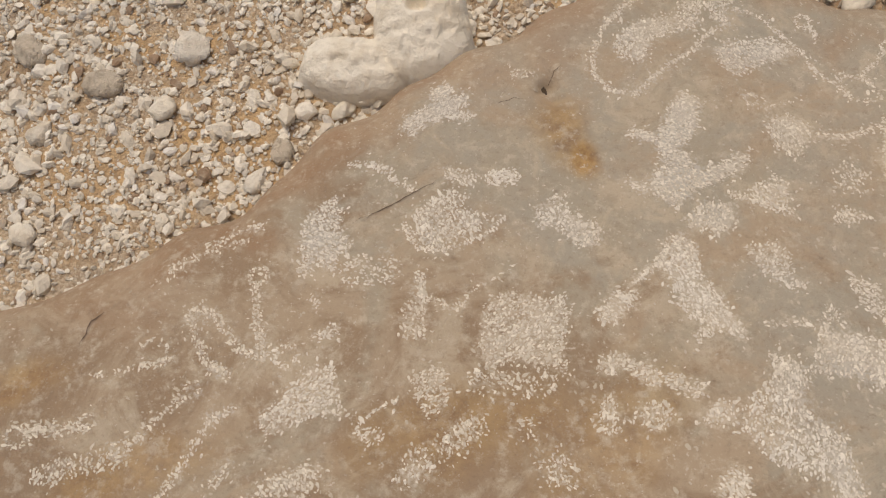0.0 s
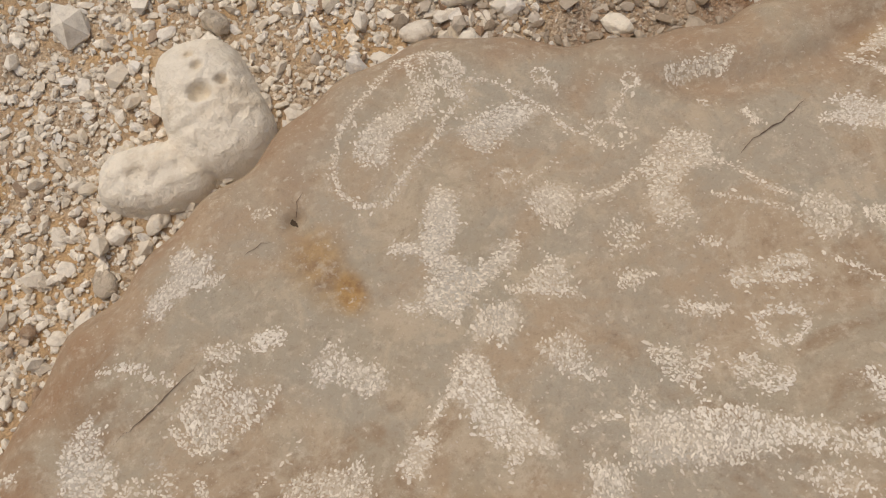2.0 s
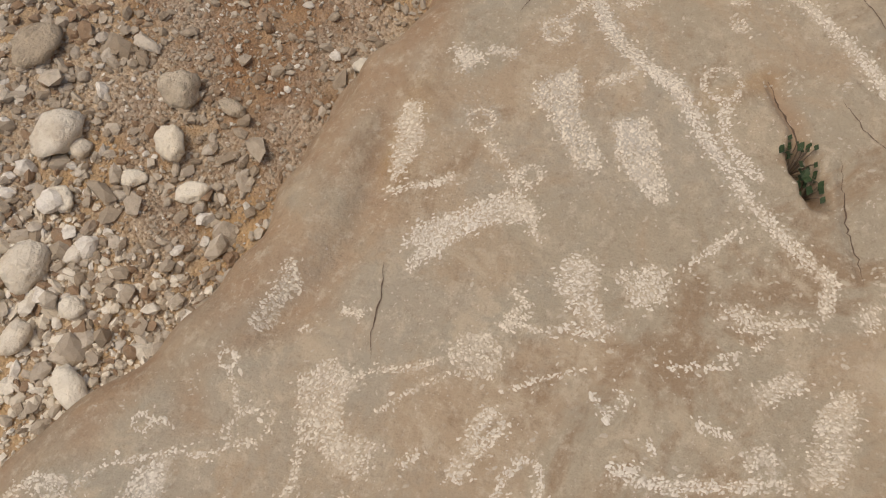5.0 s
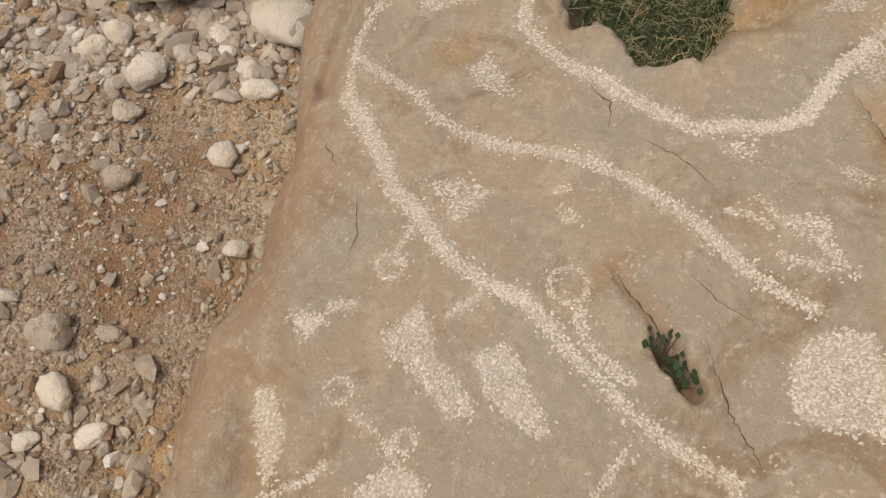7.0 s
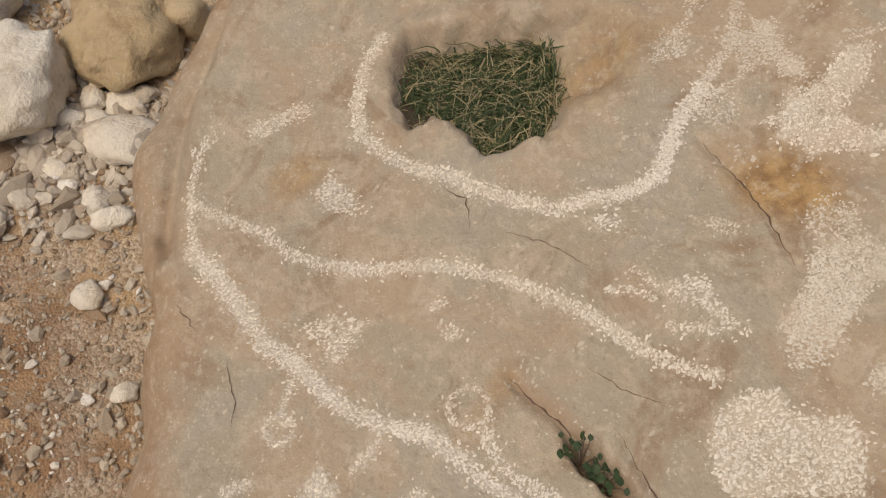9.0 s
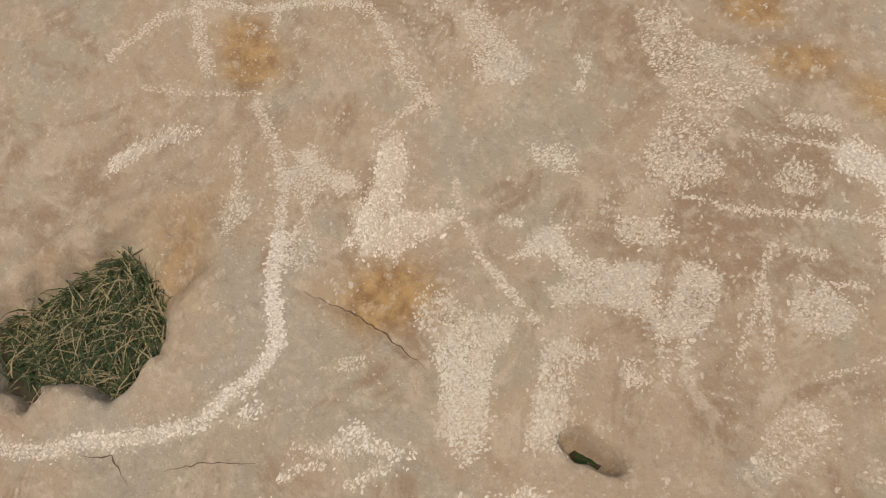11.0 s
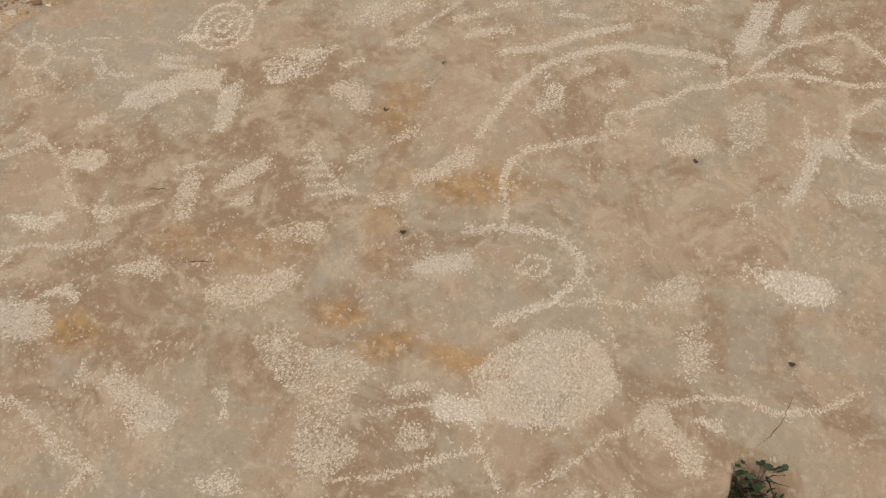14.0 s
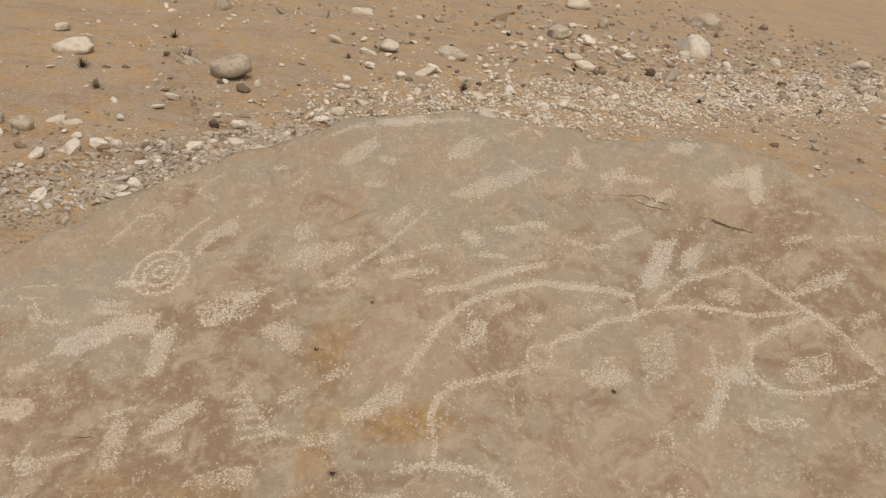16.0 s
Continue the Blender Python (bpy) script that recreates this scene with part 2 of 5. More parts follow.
def plain_material(name, a, b_, scale=300.0, rough=.8):
    m, nt, b = material(name, rough)
    info = nt.nodes.new("ShaderNodeNewGeometry")
    c = mix(nt, info.outputs["Random Per Island"], a, b_)
    c = mix(nt, band(nt, noise_at(nt, scale, 4), .4, .7, .5), c, tuple(v * .6 for v in a))
    nt.links.new(c, b.inputs["Base Color"])
    return m


ROCK, PECK, GROUND = rock_material(), peck_material(), ground_material()
SOFT_PECK = peck_material("weathered_peck", (.53, .447, .332), (.735, .65, .51))
FAINT = peck_material("faint_peck", (.47, .385, .275), (.60, .51, .385))
PALE_GRAVEL = stone_material("pale_gravel_stone", (.64, .55, .42), (.90, .82, .68), 60.0, (.50, .42, .31), island=True, brown=.955)
GRAVEL = stone_material("gravel_stone", (.32, .248, .172), (.58, .495, .385), 60.0, island=True, brown=.85)
PEBBLE = stone_material("buff_pebble", (.40, .33, .25), (.64, .56, .45), 60.0, (.40, .32, .23), island=True, brown=.94)
DARK_STONE = stone_material("dark_stone", (.14, .10, .07), (.26, .19, .13), 60.0, (.10, .07, .05), island=True, brown=.7)
COBBLE = stone_material("pale_cobble", (.52, .42, .30), (.70, .60, .46), 26.0)
CHALK = stone_material("white_limestone", (.72, .63, .49), (.79, .71, .58), 16.0, (.54, .43, .30))
CREAM = stone_material("cream_limestone", (.78, .69, .54), (.82, .74, .60), 12.0, (.64, .53, .38))
HONEY = stone_material("honey_limestone", (.50, .375, .215), (.56, .44, .28), 14.0, (.34, .23, .12))
CRACK = plain_material("dark_crack", (.11, .07, .045), (.16, .105, .07))
# earth colour, which also paints the shade in the boulder's pits
SOIL_AND_SHADE = plain_material("soil_and_shade", (.05, .034, .022), (.10, .07, .045))
BLADE = plain_material("grass_blade", (.030, .050, .018), (.075, .10, .036), 200.0, .6)
# grass green cut to a third: the deep hollow's shade, put into the blades
SHADED_BLADE = plain_material("shaded_blade", (.010, .016, .007), (.026, .036, .014), 200.0, .7)
STRAW = plain_material("dry_blade", (.30, .24, .12), (.40, .33, .19), 200.0, .7)
LEAF = plain_material("herb_leaf", (.022, .040, .015), (.06, .09, .034), 200.0, .55)
ROOT = plain_material("dry_root", (.16, .11, .07), (.30, .23, .16), 200.0, .8)


# ---- mesh helpers ----
def mesh_of(name, verts, faces, mat, smooth=True, parent=None, label=""):
    """One mesh object from arrays of corners and of equal-sided faces."""
    verts, faces = np.asarray(verts, np.float32), np.asarray(faces, np.int32)
    me = bpy.data.meshes.new(name)
    me.vertices.add(len(verts))
    me.vertices.foreach_set("co", verts.ravel())
    k = faces.shape[1]
    me.loops.add(faces.size)
    me.loops.foreach_set("vertex_index", faces.ravel())
    me.polygons.add(len(faces))
    me.polygons.foreach_set("loop_start", np.arange(0, faces.size, k, dtype=np.int32))
    me.polygons.foreach_set("use_smooth", np.full(len(faces), smooth))
    me.update(calc_edges=True)
    me.validate()
    me.materials.append(mat)
    ob = new(name, me)
    if parent:
        ob.parent = parent
    if label:
        tagged(ob, label)
    return ob


def ball(level):
    bm = bmesh.new()
    bmesh.ops.create_icosphere(bm, subdivisions=level, radius=1)
    v = np.array([p.co for p in bm.verts])
    f = np.array([[q.index for q in p.verts] for p in bm.faces])
    bm.free()
    return v, f


BALLS = {k: ball(k) for k in (1, 2, 3, 4)}


def lumpy(v, seed, amount=.25, flat=0):
    """Unit ball pushed into a worn stone."""
    r = np.random.default_rng(seed)
    out = np.ones(len(v))
    for f in (1.6, 2.7, 4.5, 8.0):
        for _ in range(3):
            d = r.normal(size=3)
            out += amount / f * .55 * np.sin(f * (v @ (d / np.linalg.norm(d))) + r.uniform(0, 6.28))
    p = v * out[:, None]
    for _ in range(flat):
        d = r.normal(size=3)
        d /= np.linalg.norm(d)
        over = np.maximum(0, p @ d - r.uniform(.6, .85))
        p = p - np.outer(over * .85, d)
    return p


# ---- the ground ----
def build_ground():
    def lines(lo, hi, step, far):
        a = list(np.arange(lo, hi, step))
        s = step
        while a[-1] < far:
            s *= 1.18
            a.append(a[-1] + s)
        s = step
        while a[0] > -far:
            s *= 1.18
            a.insert(0, a[0] - s)
        return np.array(a)
    gx, gy = lines(-1.4, 2.6, .03, 600), lines(-2.4, 2.2, .03, 600)
    X, Y = np.meshgrid(gx, gy)
    v = np.c_[X.ravel(), Y.ravel(), land(X, Y).ravel()]
    n = len(gx)
    i = (np.arange(len(gy) - 1)[:, None] * n + np.arange(n - 1)).ravel()
    ob = mesh_of("ground", v, np.c_[i, i + 1, i + n + 1, i + n], GROUND)
    a = ob.data.attributes.new("soil", "FLOAT", "POINT")
    a.data.foreach_set("value", bare_soil(v[:, 0], v[:, 1]).astype(np.float32))
    return tagged(ob, "sandy ochre wadi ground strewn with pale gravel", "ground", kind="structure")


ground = build_ground()


# ---- the boulder ----
STROKES = []


def build_boulder():
    n, rows, side = 960, 330, 26
    ang = np.linspace(0, 2 * math.pi, n, endpoint=False)
    rim = rim_at(ang)
    u = np.linspace(.0003, 1, rows) ** .82
    R = u[:, None] * rim[None, :]
    X, Y = CX + R * np.cos(ang), CY + R * np.sin(ang)
    Z = boulder_top(X, Y)
    zr, xr, yr = Z[-1], X[-1], Y[-1]
    foot = land(xr, yr) - .06
    s = np.linspace(0, 1, side + 1)[1:, None]
    wob = .014 * np.sin(ang * 13 + s * 9 + 2 * np.sin(ang * 3)) + .012 * np.sin(ang * 7 - s * 11) + .008 * np.sin(ang * 29 + s * 17) + .012 * np.sin(s * 14 + 2 * np.sin(ang * 5))
    away = np.clip(.4 - np.cos(ang - math.radians(95)), 0, 1)
    out = .030 * np.sin(np.minimum(1, s * 5) * math.pi / 2) - .10 * s ** 1.5 + .16 * away * np.sin(np.minimum(1, s * 1.4) * math.pi / 2) + wob * np.minimum(1, s * 6)
    X = np.vstack([X, xr + out * np.cos(ang)])
    Y = np.vstack([Y, yr + out * np.sin(ang)])
    Z = np.vstack([Z, zr + (foot - zr) * s])
    v = np.c_[X.ravel(), Y.ravel(), Z.ravel()]
    total = rows + side
    a = (np.arange(total - 1)[:, None] * n + np.arange(n)[None, :])
    b = (np.arange(total - 1)[:, None] * n + (np.arange(n)[None, :] + 1) % n)
    f = np.c_[a.ravel(), (a + n).ravel(), (b + n).ravel(), b.ravel()]
    return mesh_of("boulder", v, f, ROCK)


boulder = build_boulder()
tagged(boulder, "large tan limestone boulder covered in pale pecked rock carvings", "boulder")
count = [0]


def flakes(p, r, size=.0012):
    """A pale bruise with a rough outline at each point of the plan."""
    k, m = len(p), 6
    turn = r.uniform(0, 6.28) + r.normal(0, .7, k)
    big = np.exp(r.normal(math.log(size), .28, k))
    th = np.arange(m) * 2 * math.pi / m
    rr = big[:, None] * r.uniform(.7, 1.3, (k, m))
    ex, ey = rr * np.cos(th) * 1.45, rr * np.sin(th) * .78
    vx = p[:, :1] + ex * np.cos(turn)[:, None] - ey * np.sin(turn)[:, None]
    vy = p[:, 1:] + ex * np.sin(turn)[:, None] + ey * np.cos(turn)[:, None]
    x, y = np.c_[p[:, :1], vx], np.c_[p[:, 1:], vy]
    base = boulder_top(x, y)
    z = base + np.r_[.0011, np.full(m, .0003)]
    v = np.stack([x, y, z], -1).reshape(-1, 3)
    tri = np.array([(0, j + 1, (j + 1) % m + 1) for j in range(m)])
    f = (np.arange(k)[:, None, None] * (m + 1) + tri).reshape(-1, 3)
    return v, f


def glyph(kind, tone, *strokes):
    """One carving: strokes of (width in mm, x, y, x, y ...), rings of (-radius in mm, width in mm, x, y), or pecked areas of (0, x, y, x, y ...)."""
    r = np.random.default_rng(100 + count[0])
    count[0] += 1
    pts = []
    for s in strokes:
        if s[0] < 0:
            rad, w, cx, cy = -s[0] / 1000, s[1] / 1000, s[2], s[3]
            line = [(cx + rad * math.cos(k * .5236), cy + rad * math.sin(k * .5236)) for k in range(13)]
        else:
            w = s[0] / 1000
            line = list(zip(s[1::2], s[2::2]))
        STROKES.append((tone, w, line))
        lx, ly = [p[0] for p in line], [p[1] for p in line]
        near, far = ly[0] > -.05, ly[0] < -.62
        step = .0020 if near else .0021 if far else .0019
        pad = w / 2 + .006
        gx, gy = np.meshgrid(np.arange(min(lx) - pad, max(lx) + pad, step), np.arange(min(ly) - pad, max(ly) + pad, step))
        x, y = gx.ravel() + r.normal(0, step * .36, gx.size), gy.ravel() + r.normal(0, step * .36, gx.size)
        d = along(x, y, line) - w / 2 if w > 0 else inside(x, y, line)
        fray = .0012 if w == 0 else min(.0012, w * .07)
        edge = fray * (1.1 * ripple(x * 5, y * 5, .05, .3, count[0] * .37) + .8 * ripple(x * 2, y * 2, .05, .3, count[0] * .7)) + r.normal(0, fray * .9, x.size)
        clump = .92 + .30 * ripple(x * 2.2, y * 2.2, .05, .5, 2) + .28 * ripple(x * 7, y * 7, .05, .3, 5)
        dense = ((.22 + .72 * tone) if w == 0 or w > .020 else (.50 + .55 * tone)) * np.clip(clump, .4, 1.1) * np.clip(.85 - d / .009, .6, 1)
        stray = (d > 0) & (d < .006) & (r.uniform(0, 1, x.size) < .06 * tone)
        keep = ((d < edge) & (r.uniform(0, 1, x.size) < dense)) | stray
        pts.append(np.c_[x, y][keep])
    p = np.vstack(pts)
    if not len(p):
        return
    v, f = flakes(p, r, .00094 if near else .00094 if far else .00084)
    tagged(mesh_of("carving", v, f, PECK if near or tone > .96 else SOFT_PECK, True, boulder, "pale pecked %s carving" % kind), kind="stuff")


glyph("dumbbell", 0.55, (-7.7, 3.8, -.340, .027), (11.3, -.330, .032, -.295, .035), (-5.6, 3.2, -.291, .037))
glyph("oval", 0.3, (-11.1, 3.7, -.251, .090), (4.7, -.295, .073, -.278, .075, -.259, .079, -.240, .084))
glyph("rod", 0.8, (-6.3, 2.7, -.263, .018), (6.3, -.257, .022, -.241, .038, -.223, .055), (-5.4, 2.7, -.216, .062))
glyph("streak", 0.35, (16.6, -.316, -.001, -.297, .007, -.269, .012))
glyph("wavy line", 0.5, (7.0, -.229, -.015, -.218, .002, -.208, .020, -.200, .038, -.183, .046))
glyph("streak", 0.45, (7.7, -.190, -.007, -.181, .004))
glyph("zigzag", 0.75, (7.3, -.226, .119, -.218, .100, -.209, .082, -.190, .073), (6.8, -.222, .126, -.205, .119, -.192, .102, -.179, .089, -.162, .086))
glyph("figure", 0.75, (-7.4, 3.7, -.174, .152), (7.2, -.175, .144, -.172, .118, -.166, .095), (-8.8, 4.0, -.146, .086))
glyph("streak", 0.65, (8.6, -.246, .159, -.226, .170, -.209, .181), (4.8, -.210, .185, -.197, .195, -.178, .198), (3.8, -.202, .182, -.186, .184))
glyph("bird", 0.75, (0, -.143, .198, -.132, .216, -.114, .228, -.109, .210, -.114, .195, -.098, .179, -.111, .170, -.114, .155, -.128, .160, -.134, .150, -.144, .158, -.143, .175))
glyph("line", 0.5, (6.7, -.106, .254, -.084, .252, -.067, .237, -.052, .227), (5.8, -.091, .256, -.072, .247))
glyph("palm", 1, (0, -.065, .287, -.061, .298, -.038, .309, -.036, .330, -.026, .339, -.018, .326, -.021, .318, -.007, .323, -.004, .311, -.013, .305, .000, .299, -.004, .291, -.024, .297, -.038, .291, -.055, .279))
glyph("oval", 0.75, (0, -.052, .204, -.038, .219, -.019, .227, -.005, .221, -.012, .210, .008, .202, .003, .187, -.020, .177, -.038, .173, -.049, .183), (4.6, -.059, .194, -.047, .173, -.024, .172, .008, .184, .022, .199), (13.3, -.019, .240, -.005, .237))
glyph("patch", 0.45, (14.2, .014, .236, .031, .239))
glyph("figure", 0.8, (0, .047, .206, .069, .221, .078, .216, .079, .203, .101, .189, .097, .174, .079, .170, .067, .188, .051, .191))
glyph("patch", 0.25, (27.0, -.101, .155, -.073, .154))
glyph("figure", 0.75, (8.0, -.044, .148, -.043, .134), (0, -.059, .098, -.057, .116, -.048, .137, -.035, .134, -.037, .116, -.041, .098), (6.1, -.035, .129, -.020, .122, -.011, .124))
glyph("line", 0.4, (3.5, -.011, .134, .011, .143, .029, .157))
glyph("patch", 0.8, (0, .002, .115, .011, .131, .028, .137, .045, .130, .067, .132, .072, .114, .064, .087, .067, .070, .046, .075, .022, .079, .005, .075, -.001, .093))
glyph("patch", 0.35, (0, -.008, .071, .021, .075, .062, .070, .053, .054, .012, .052, -.008, .058))
glyph("loop", 0.85, (0, .091, .120, .104, .134, .123, .136, .120, .122, .107, .108, .092, .109), (4.5, .120, .140, .134, .149))
glyph("star", 1, (9.7, -.120, .103, -.111, .105))
glyph("spot", 0.45, (5.4, -.129, .136, -.126, .126))
glyph("animal", 0.8, (0, -.163, .040, -.146, .056, -.128, .077, -.109, .079, -.104, .064, -.099, .041, -.119, .039, -.147, .028, -.160, .029))
glyph("disc", 0.8, (0, -.050, .067, -.041, .076, -.024, .075, -.020, .059, -.025, .042, -.039, .040, -.046, .051))
glyph("hook", 0.6, (3.4, -.088, .035, -.074, .045, -.058, .053), (12.5, -.085, .027, -.075, .025))
glyph("streak", 0.7, (0, -.060, -.004, -.053, .015, -.033, .020, -.008, .040, .005, .043, .004, .028, -.013, .015, -.036, .001, -.048, -.012))
glyph("spot", 0.5, (8.3, .032, .034, .037, .028))
glyph("patch", 0.5, (0, .038, .008, .058, .014, .069, .003, .064, -.010, .041, -.008))
glyph("patch", 0.75, (0, -.162, -.015, -.152, -.004, -.125, .008, -.112, .004, -.115, -.011, -.123, -.016))
glyph("flower", 0.8, (14.5, .094, .076, .104, .080))
glyph("flower", 0.8, (14.5, .116, .072, .125, .066))
glyph("flower", 0.8, (14.6, .141, .063, .154, .057))
glyph("flower", 0.75, (0, .082, .041, .093, .053, .102, .041, .098, .025, .085, .025))
glyph("flower", 0.75, (0, .111, .037, .121, .049, .134, .047, .137, .035, .122, .025))
glyph("flower", 0.75, (0, .155, .037, .166, .048, .184, .050, .177, .032, .159, .029))
glyph("oval", 0.85, (0, .155, -.012, .162, .000, .176, .005, .181, -.003, .177, -.017, .157, -.017))
glyph("figure", 0.85, (0, .180, .028, .192, .052, .221, .076, .236, .072, .228, .056, .232, .036, .252, .024, .254, .002, .256, -.017, .234, -.017, .231, -.002, .209, .000, .189, .013))
glyph("shield", 0.85, (4.8, .187, .446, .164, .429, .141, .411, .120, .389, .108, .361, .106, .337, .120, .318, .142, .315, .154, .328, .174, .346, .196, .360, .217, .382), (0, .127, .369, .139, .387, .162, .397, .184, .403, .198, .416, .210, .412, .203, .384, .187, .381, .165, .375, .153, .350, .130, .353), (6.5, .195, .440, .196, .417), (6.5, .208, .438, .208, .407), (6.5, .222, .433, .220, .396), (5.9, .231, .423, .227, .387), (5.1, .188, .449, .213, .446, .232, .432, .238, .414))
glyph("wedge", 0.85, (0, .216, .362, .238, .368, .265, .373, .289, .358, .259, .345, .229, .331, .218, .341), (3.9, .240, .404, .258, .397, .272, .379, .291, .357, .299, .333, .317, .318))
glyph("box figure", 0.75, (4.3, .317, .318, .320, .331, .340, .327, .347, .304, .327, .302, .317, .318), (4.4, .337, .331, .351, .340, .361, .354), (-7.0, 3.5, .367, .358))
glyph("spot", 0.75, (-6.9, 3.5, .298, .388), (4.9, .305, .379, .307, .372))
glyph("bar", 0.75, (0, .401, .361, .435, .357, .449, .361, .457, .351, .445, .337, .423, .343, .403, .343, .394, .351))
glyph("figure", 0.9, (0, .359, .291, .379, .303, .404, .285, .394, .261, .374, .263, .359, .253, .362, .225, .345, .222, .332, .229, .335, .251, .342, .275), (5.5, .289, .268, .309, .266, .331, .274, .350, .283), (4.7, .397, .266, .410, .250, .419, .231, .434, .217))
glyph("line", 0.55, (4.2, .381, .239, .398, .228, .418, .213, .427, .204))
glyph("block", 0.8, (0, .437, .213, .456, .214, .468, .195, .457, .176, .438, .175, .429, .191))
glyph("disc", 0.95, (0, .251, .287, .267, .289, .284, .280, .280, .261, .267, .250, .253, .255, .245, .270))
glyph("ring", 0.75, (-5.5, 2.7, .238, .307))
glyph("bird", 1, (0, .165, .302, .181, .315, .195, .307, .188, .278, .175, .257, .187, .238, .210, .250, .227, .254, .223, .240, .202, .228, .176, .218, .162, .204, .148, .214, .144, .229, .150, .241, .153, .265), (8.8, .136, .276, .150, .271), (6.8, .128, .228, .139, .221))
glyph("foot", 0.9, (0, .167, .193, .181, .209, .205, .208, .206, .193, .198, .182, .185, .177, .183, .188, .173, .186))
glyph("cluster", 0.8, (0, .220, .217, .240, .234, .255, .226, .255, .209, .244, .199, .225, .206), (6.8, .208, .216, .230, .208, .251, .199))
glyph("cluster", 0.75, (0, .210, .169, .234, .174, .242, .163, .245, .144, .255, .134, .241, .130, .225, .142, .213, .155))
glyph("trapezoid", 1, (0, .147, .173, .163, .181, .172, .169, .172, .147, .182, .127, .196, .102, .196, .091, .179, .100, .158, .088, .163, .105, .150, .122, .146, .144, .137, .155), (4.1, .142, .157, .129, .149))
glyph("spot", 1, (0, .358, .173, .368, .179, .381, .174, .375, .162, .364, .161), (9.0, .385, .168, .400, .172, .415, .167), (7.1, .386, .163, .412, .154))
glyph("oval", 0.8, (6.1, .366, .138, .378, .140, .396, .133, .396, .123, .383, .114, .370, .117, .364, .125, .366, .138))
glyph("patch", 0.7, (0, .318, .161, .334, .163, .351, .154, .345, .147, .320, .154))
glyph("patch", 0.75, (0, .330, .113, .350, .119, .356, .106, .373, .096, .367, .086, .348, .084, .332, .102))
glyph("patch", 0.7, (0, .285, .143, .304, .137, .304, .124, .325, .128, .319, .117, .298, .109, .287, .121))
glyph("rectangle", 0.9, (0, .243, .083, .253, .100, .268, .097, .299, .094, .327, .085, .351, .069, .381, .051, .400, .043, .393, .026, .373, .037, .341, .051, .301, .051, .268, .063, .239, .069), (4.9, .253, .100, .264, .116, .270, .102))
glyph("patch", 0.6, (0, .327, .040, .369, .030, .379, .009, .351, .014))
glyph("streak", 0.55, (7.3, .214, .105, .230, .105, .243, .105), (5.0, .302, .108, .302, .095))
glyph("spot", 0.5, (6.1, .294, .200, .309, .195), (9.5, .286, .193, .300, .193), (4.5, .354, .203, .370, .200))
glyph("spot", 0.7, (8.8, .416, .077, .420, .068))
glyph("patch", 0.7, (11.5, .479, .183, .491, .181))
glyph("patch", 0.4, (15.9, .214, .077, .229, .065))
glyph("spot", 0.5, (11.3, .018, .240, .030, .235))
glyph("spot", 0.5, (8.4, .036, .343, .050, .341))
glyph("wedge", 0.95, (0, .608, .343, .629, .346, .631, .333, .602, .315, .584, .314, .566, .315, .547, .318, .577, .331), (6.4, .547, .313, .557, .303, .565, .286, .577, .277))
glyph("quadruped", 0.95, (0, .522, .287, .541, .269, .565, .247, .583, .231, .583, .212, .570, .199, .557, .198, .561, .207, .547, .233, .523, .250, .493, .264, .487, .270, .508, .272, .505, .283), (4.4, .561, .202, .550, .190), (4.6, .588, .226, .604, .241, .616, .261), (-10.5, 3.8, .635, .280), (-8.2, 3.7, .602, .221))
glyph("quadruped", 0.95, (0, .668, .253, .691, .251, .712, .230, .698, .219, .671, .210, .655, .191, .638, .175, .627, .175, .625, .193, .644, .215, .661, .232), (5.9, .705, .207, .723, .186))
glyph("animal", 0.85, (0, .673, .182, .689, .158, .669, .144, .634, .120, .620, .116, .616, .130, .632, .150, .642, .167))
glyph("spot", 0.75, (7.1, .690, .331, .683, .315), (6.0, .676, .316, .690, .307), (4.0, .699, .301, .708, .284))
glyph("spot", 0.45, (6.2, .748, .271, .749, .250))
glyph("spot", 0.55, (6.9, .439, .296, .439, .286), (5.3, .412, .322, .415, .314))
glyph("figure", 0.85, (0, .528, .169, .547, .168, .556, .154, .542, .140, .524, .135, .510, .123, .511, .111, .500, .115, .489, .139, .505, .144, .517, .162), (4.2, .504, .190, .493, .171, .481, .181, .484, .159, .495, .146))
glyph("block", 0.8, (0, .547, .129, .565, .111, .563, .093, .545, .089, .532, .098, .529, .109))
glyph("line", 0.7, (6.2, .570, .089, .590, .078, .615, .066))
glyph("line", 0.6, (4.1, .436, .161, .453, .145, .472, .120))
glyph("line", 0.4, (5.8, .497, .073, .514, .036))
glyph("ring", 0.65, (4.9, .457, .109, .446, .095, .462, .089, .468, .095))
glyph("figure", 0.65, (0, .552, .063, .564, .034, .556, .024, .540, .030, .544, .046), (8.6, .549, .029, .565, .004, .565, -.005), (5.1, .520, .042, .528, .030, .544, .020))
glyph("patch", 1, (0, .502, .015, .515, .011, .529, .000, .528, -.013, .519, -.012, .510, -.002, .499, .009))
glyph("patch", 0.85, (0, .476, -.026, .504, -.025, .529, -.032, .530, -.042, .516, -.049, .492, -.049, .466, -.046, .456, -.033))
glyph("line", 0.75, (0, .462, .011, .473, .001, .469, -.011, .457, -.012, .451, .004), (8.9, .415, .076, .415, .061, .423, .038, .439, .007, .451, -.020))
glyph("spot", 0.5, (4.9, .444, .064, .438, .060), (6.6, .467, .039, .469, .021))
glyph("patch", 0.7, (0, .590, -.026, .602, -.040, .579, -.046, .573, -.032))
glyph("serpent", 0.95, (11.1, .730, .169, .717, .141, .691, .118, .664, .087, .642, .063, .623, .037, .610, .010, .603, -.006, .580, -.008))
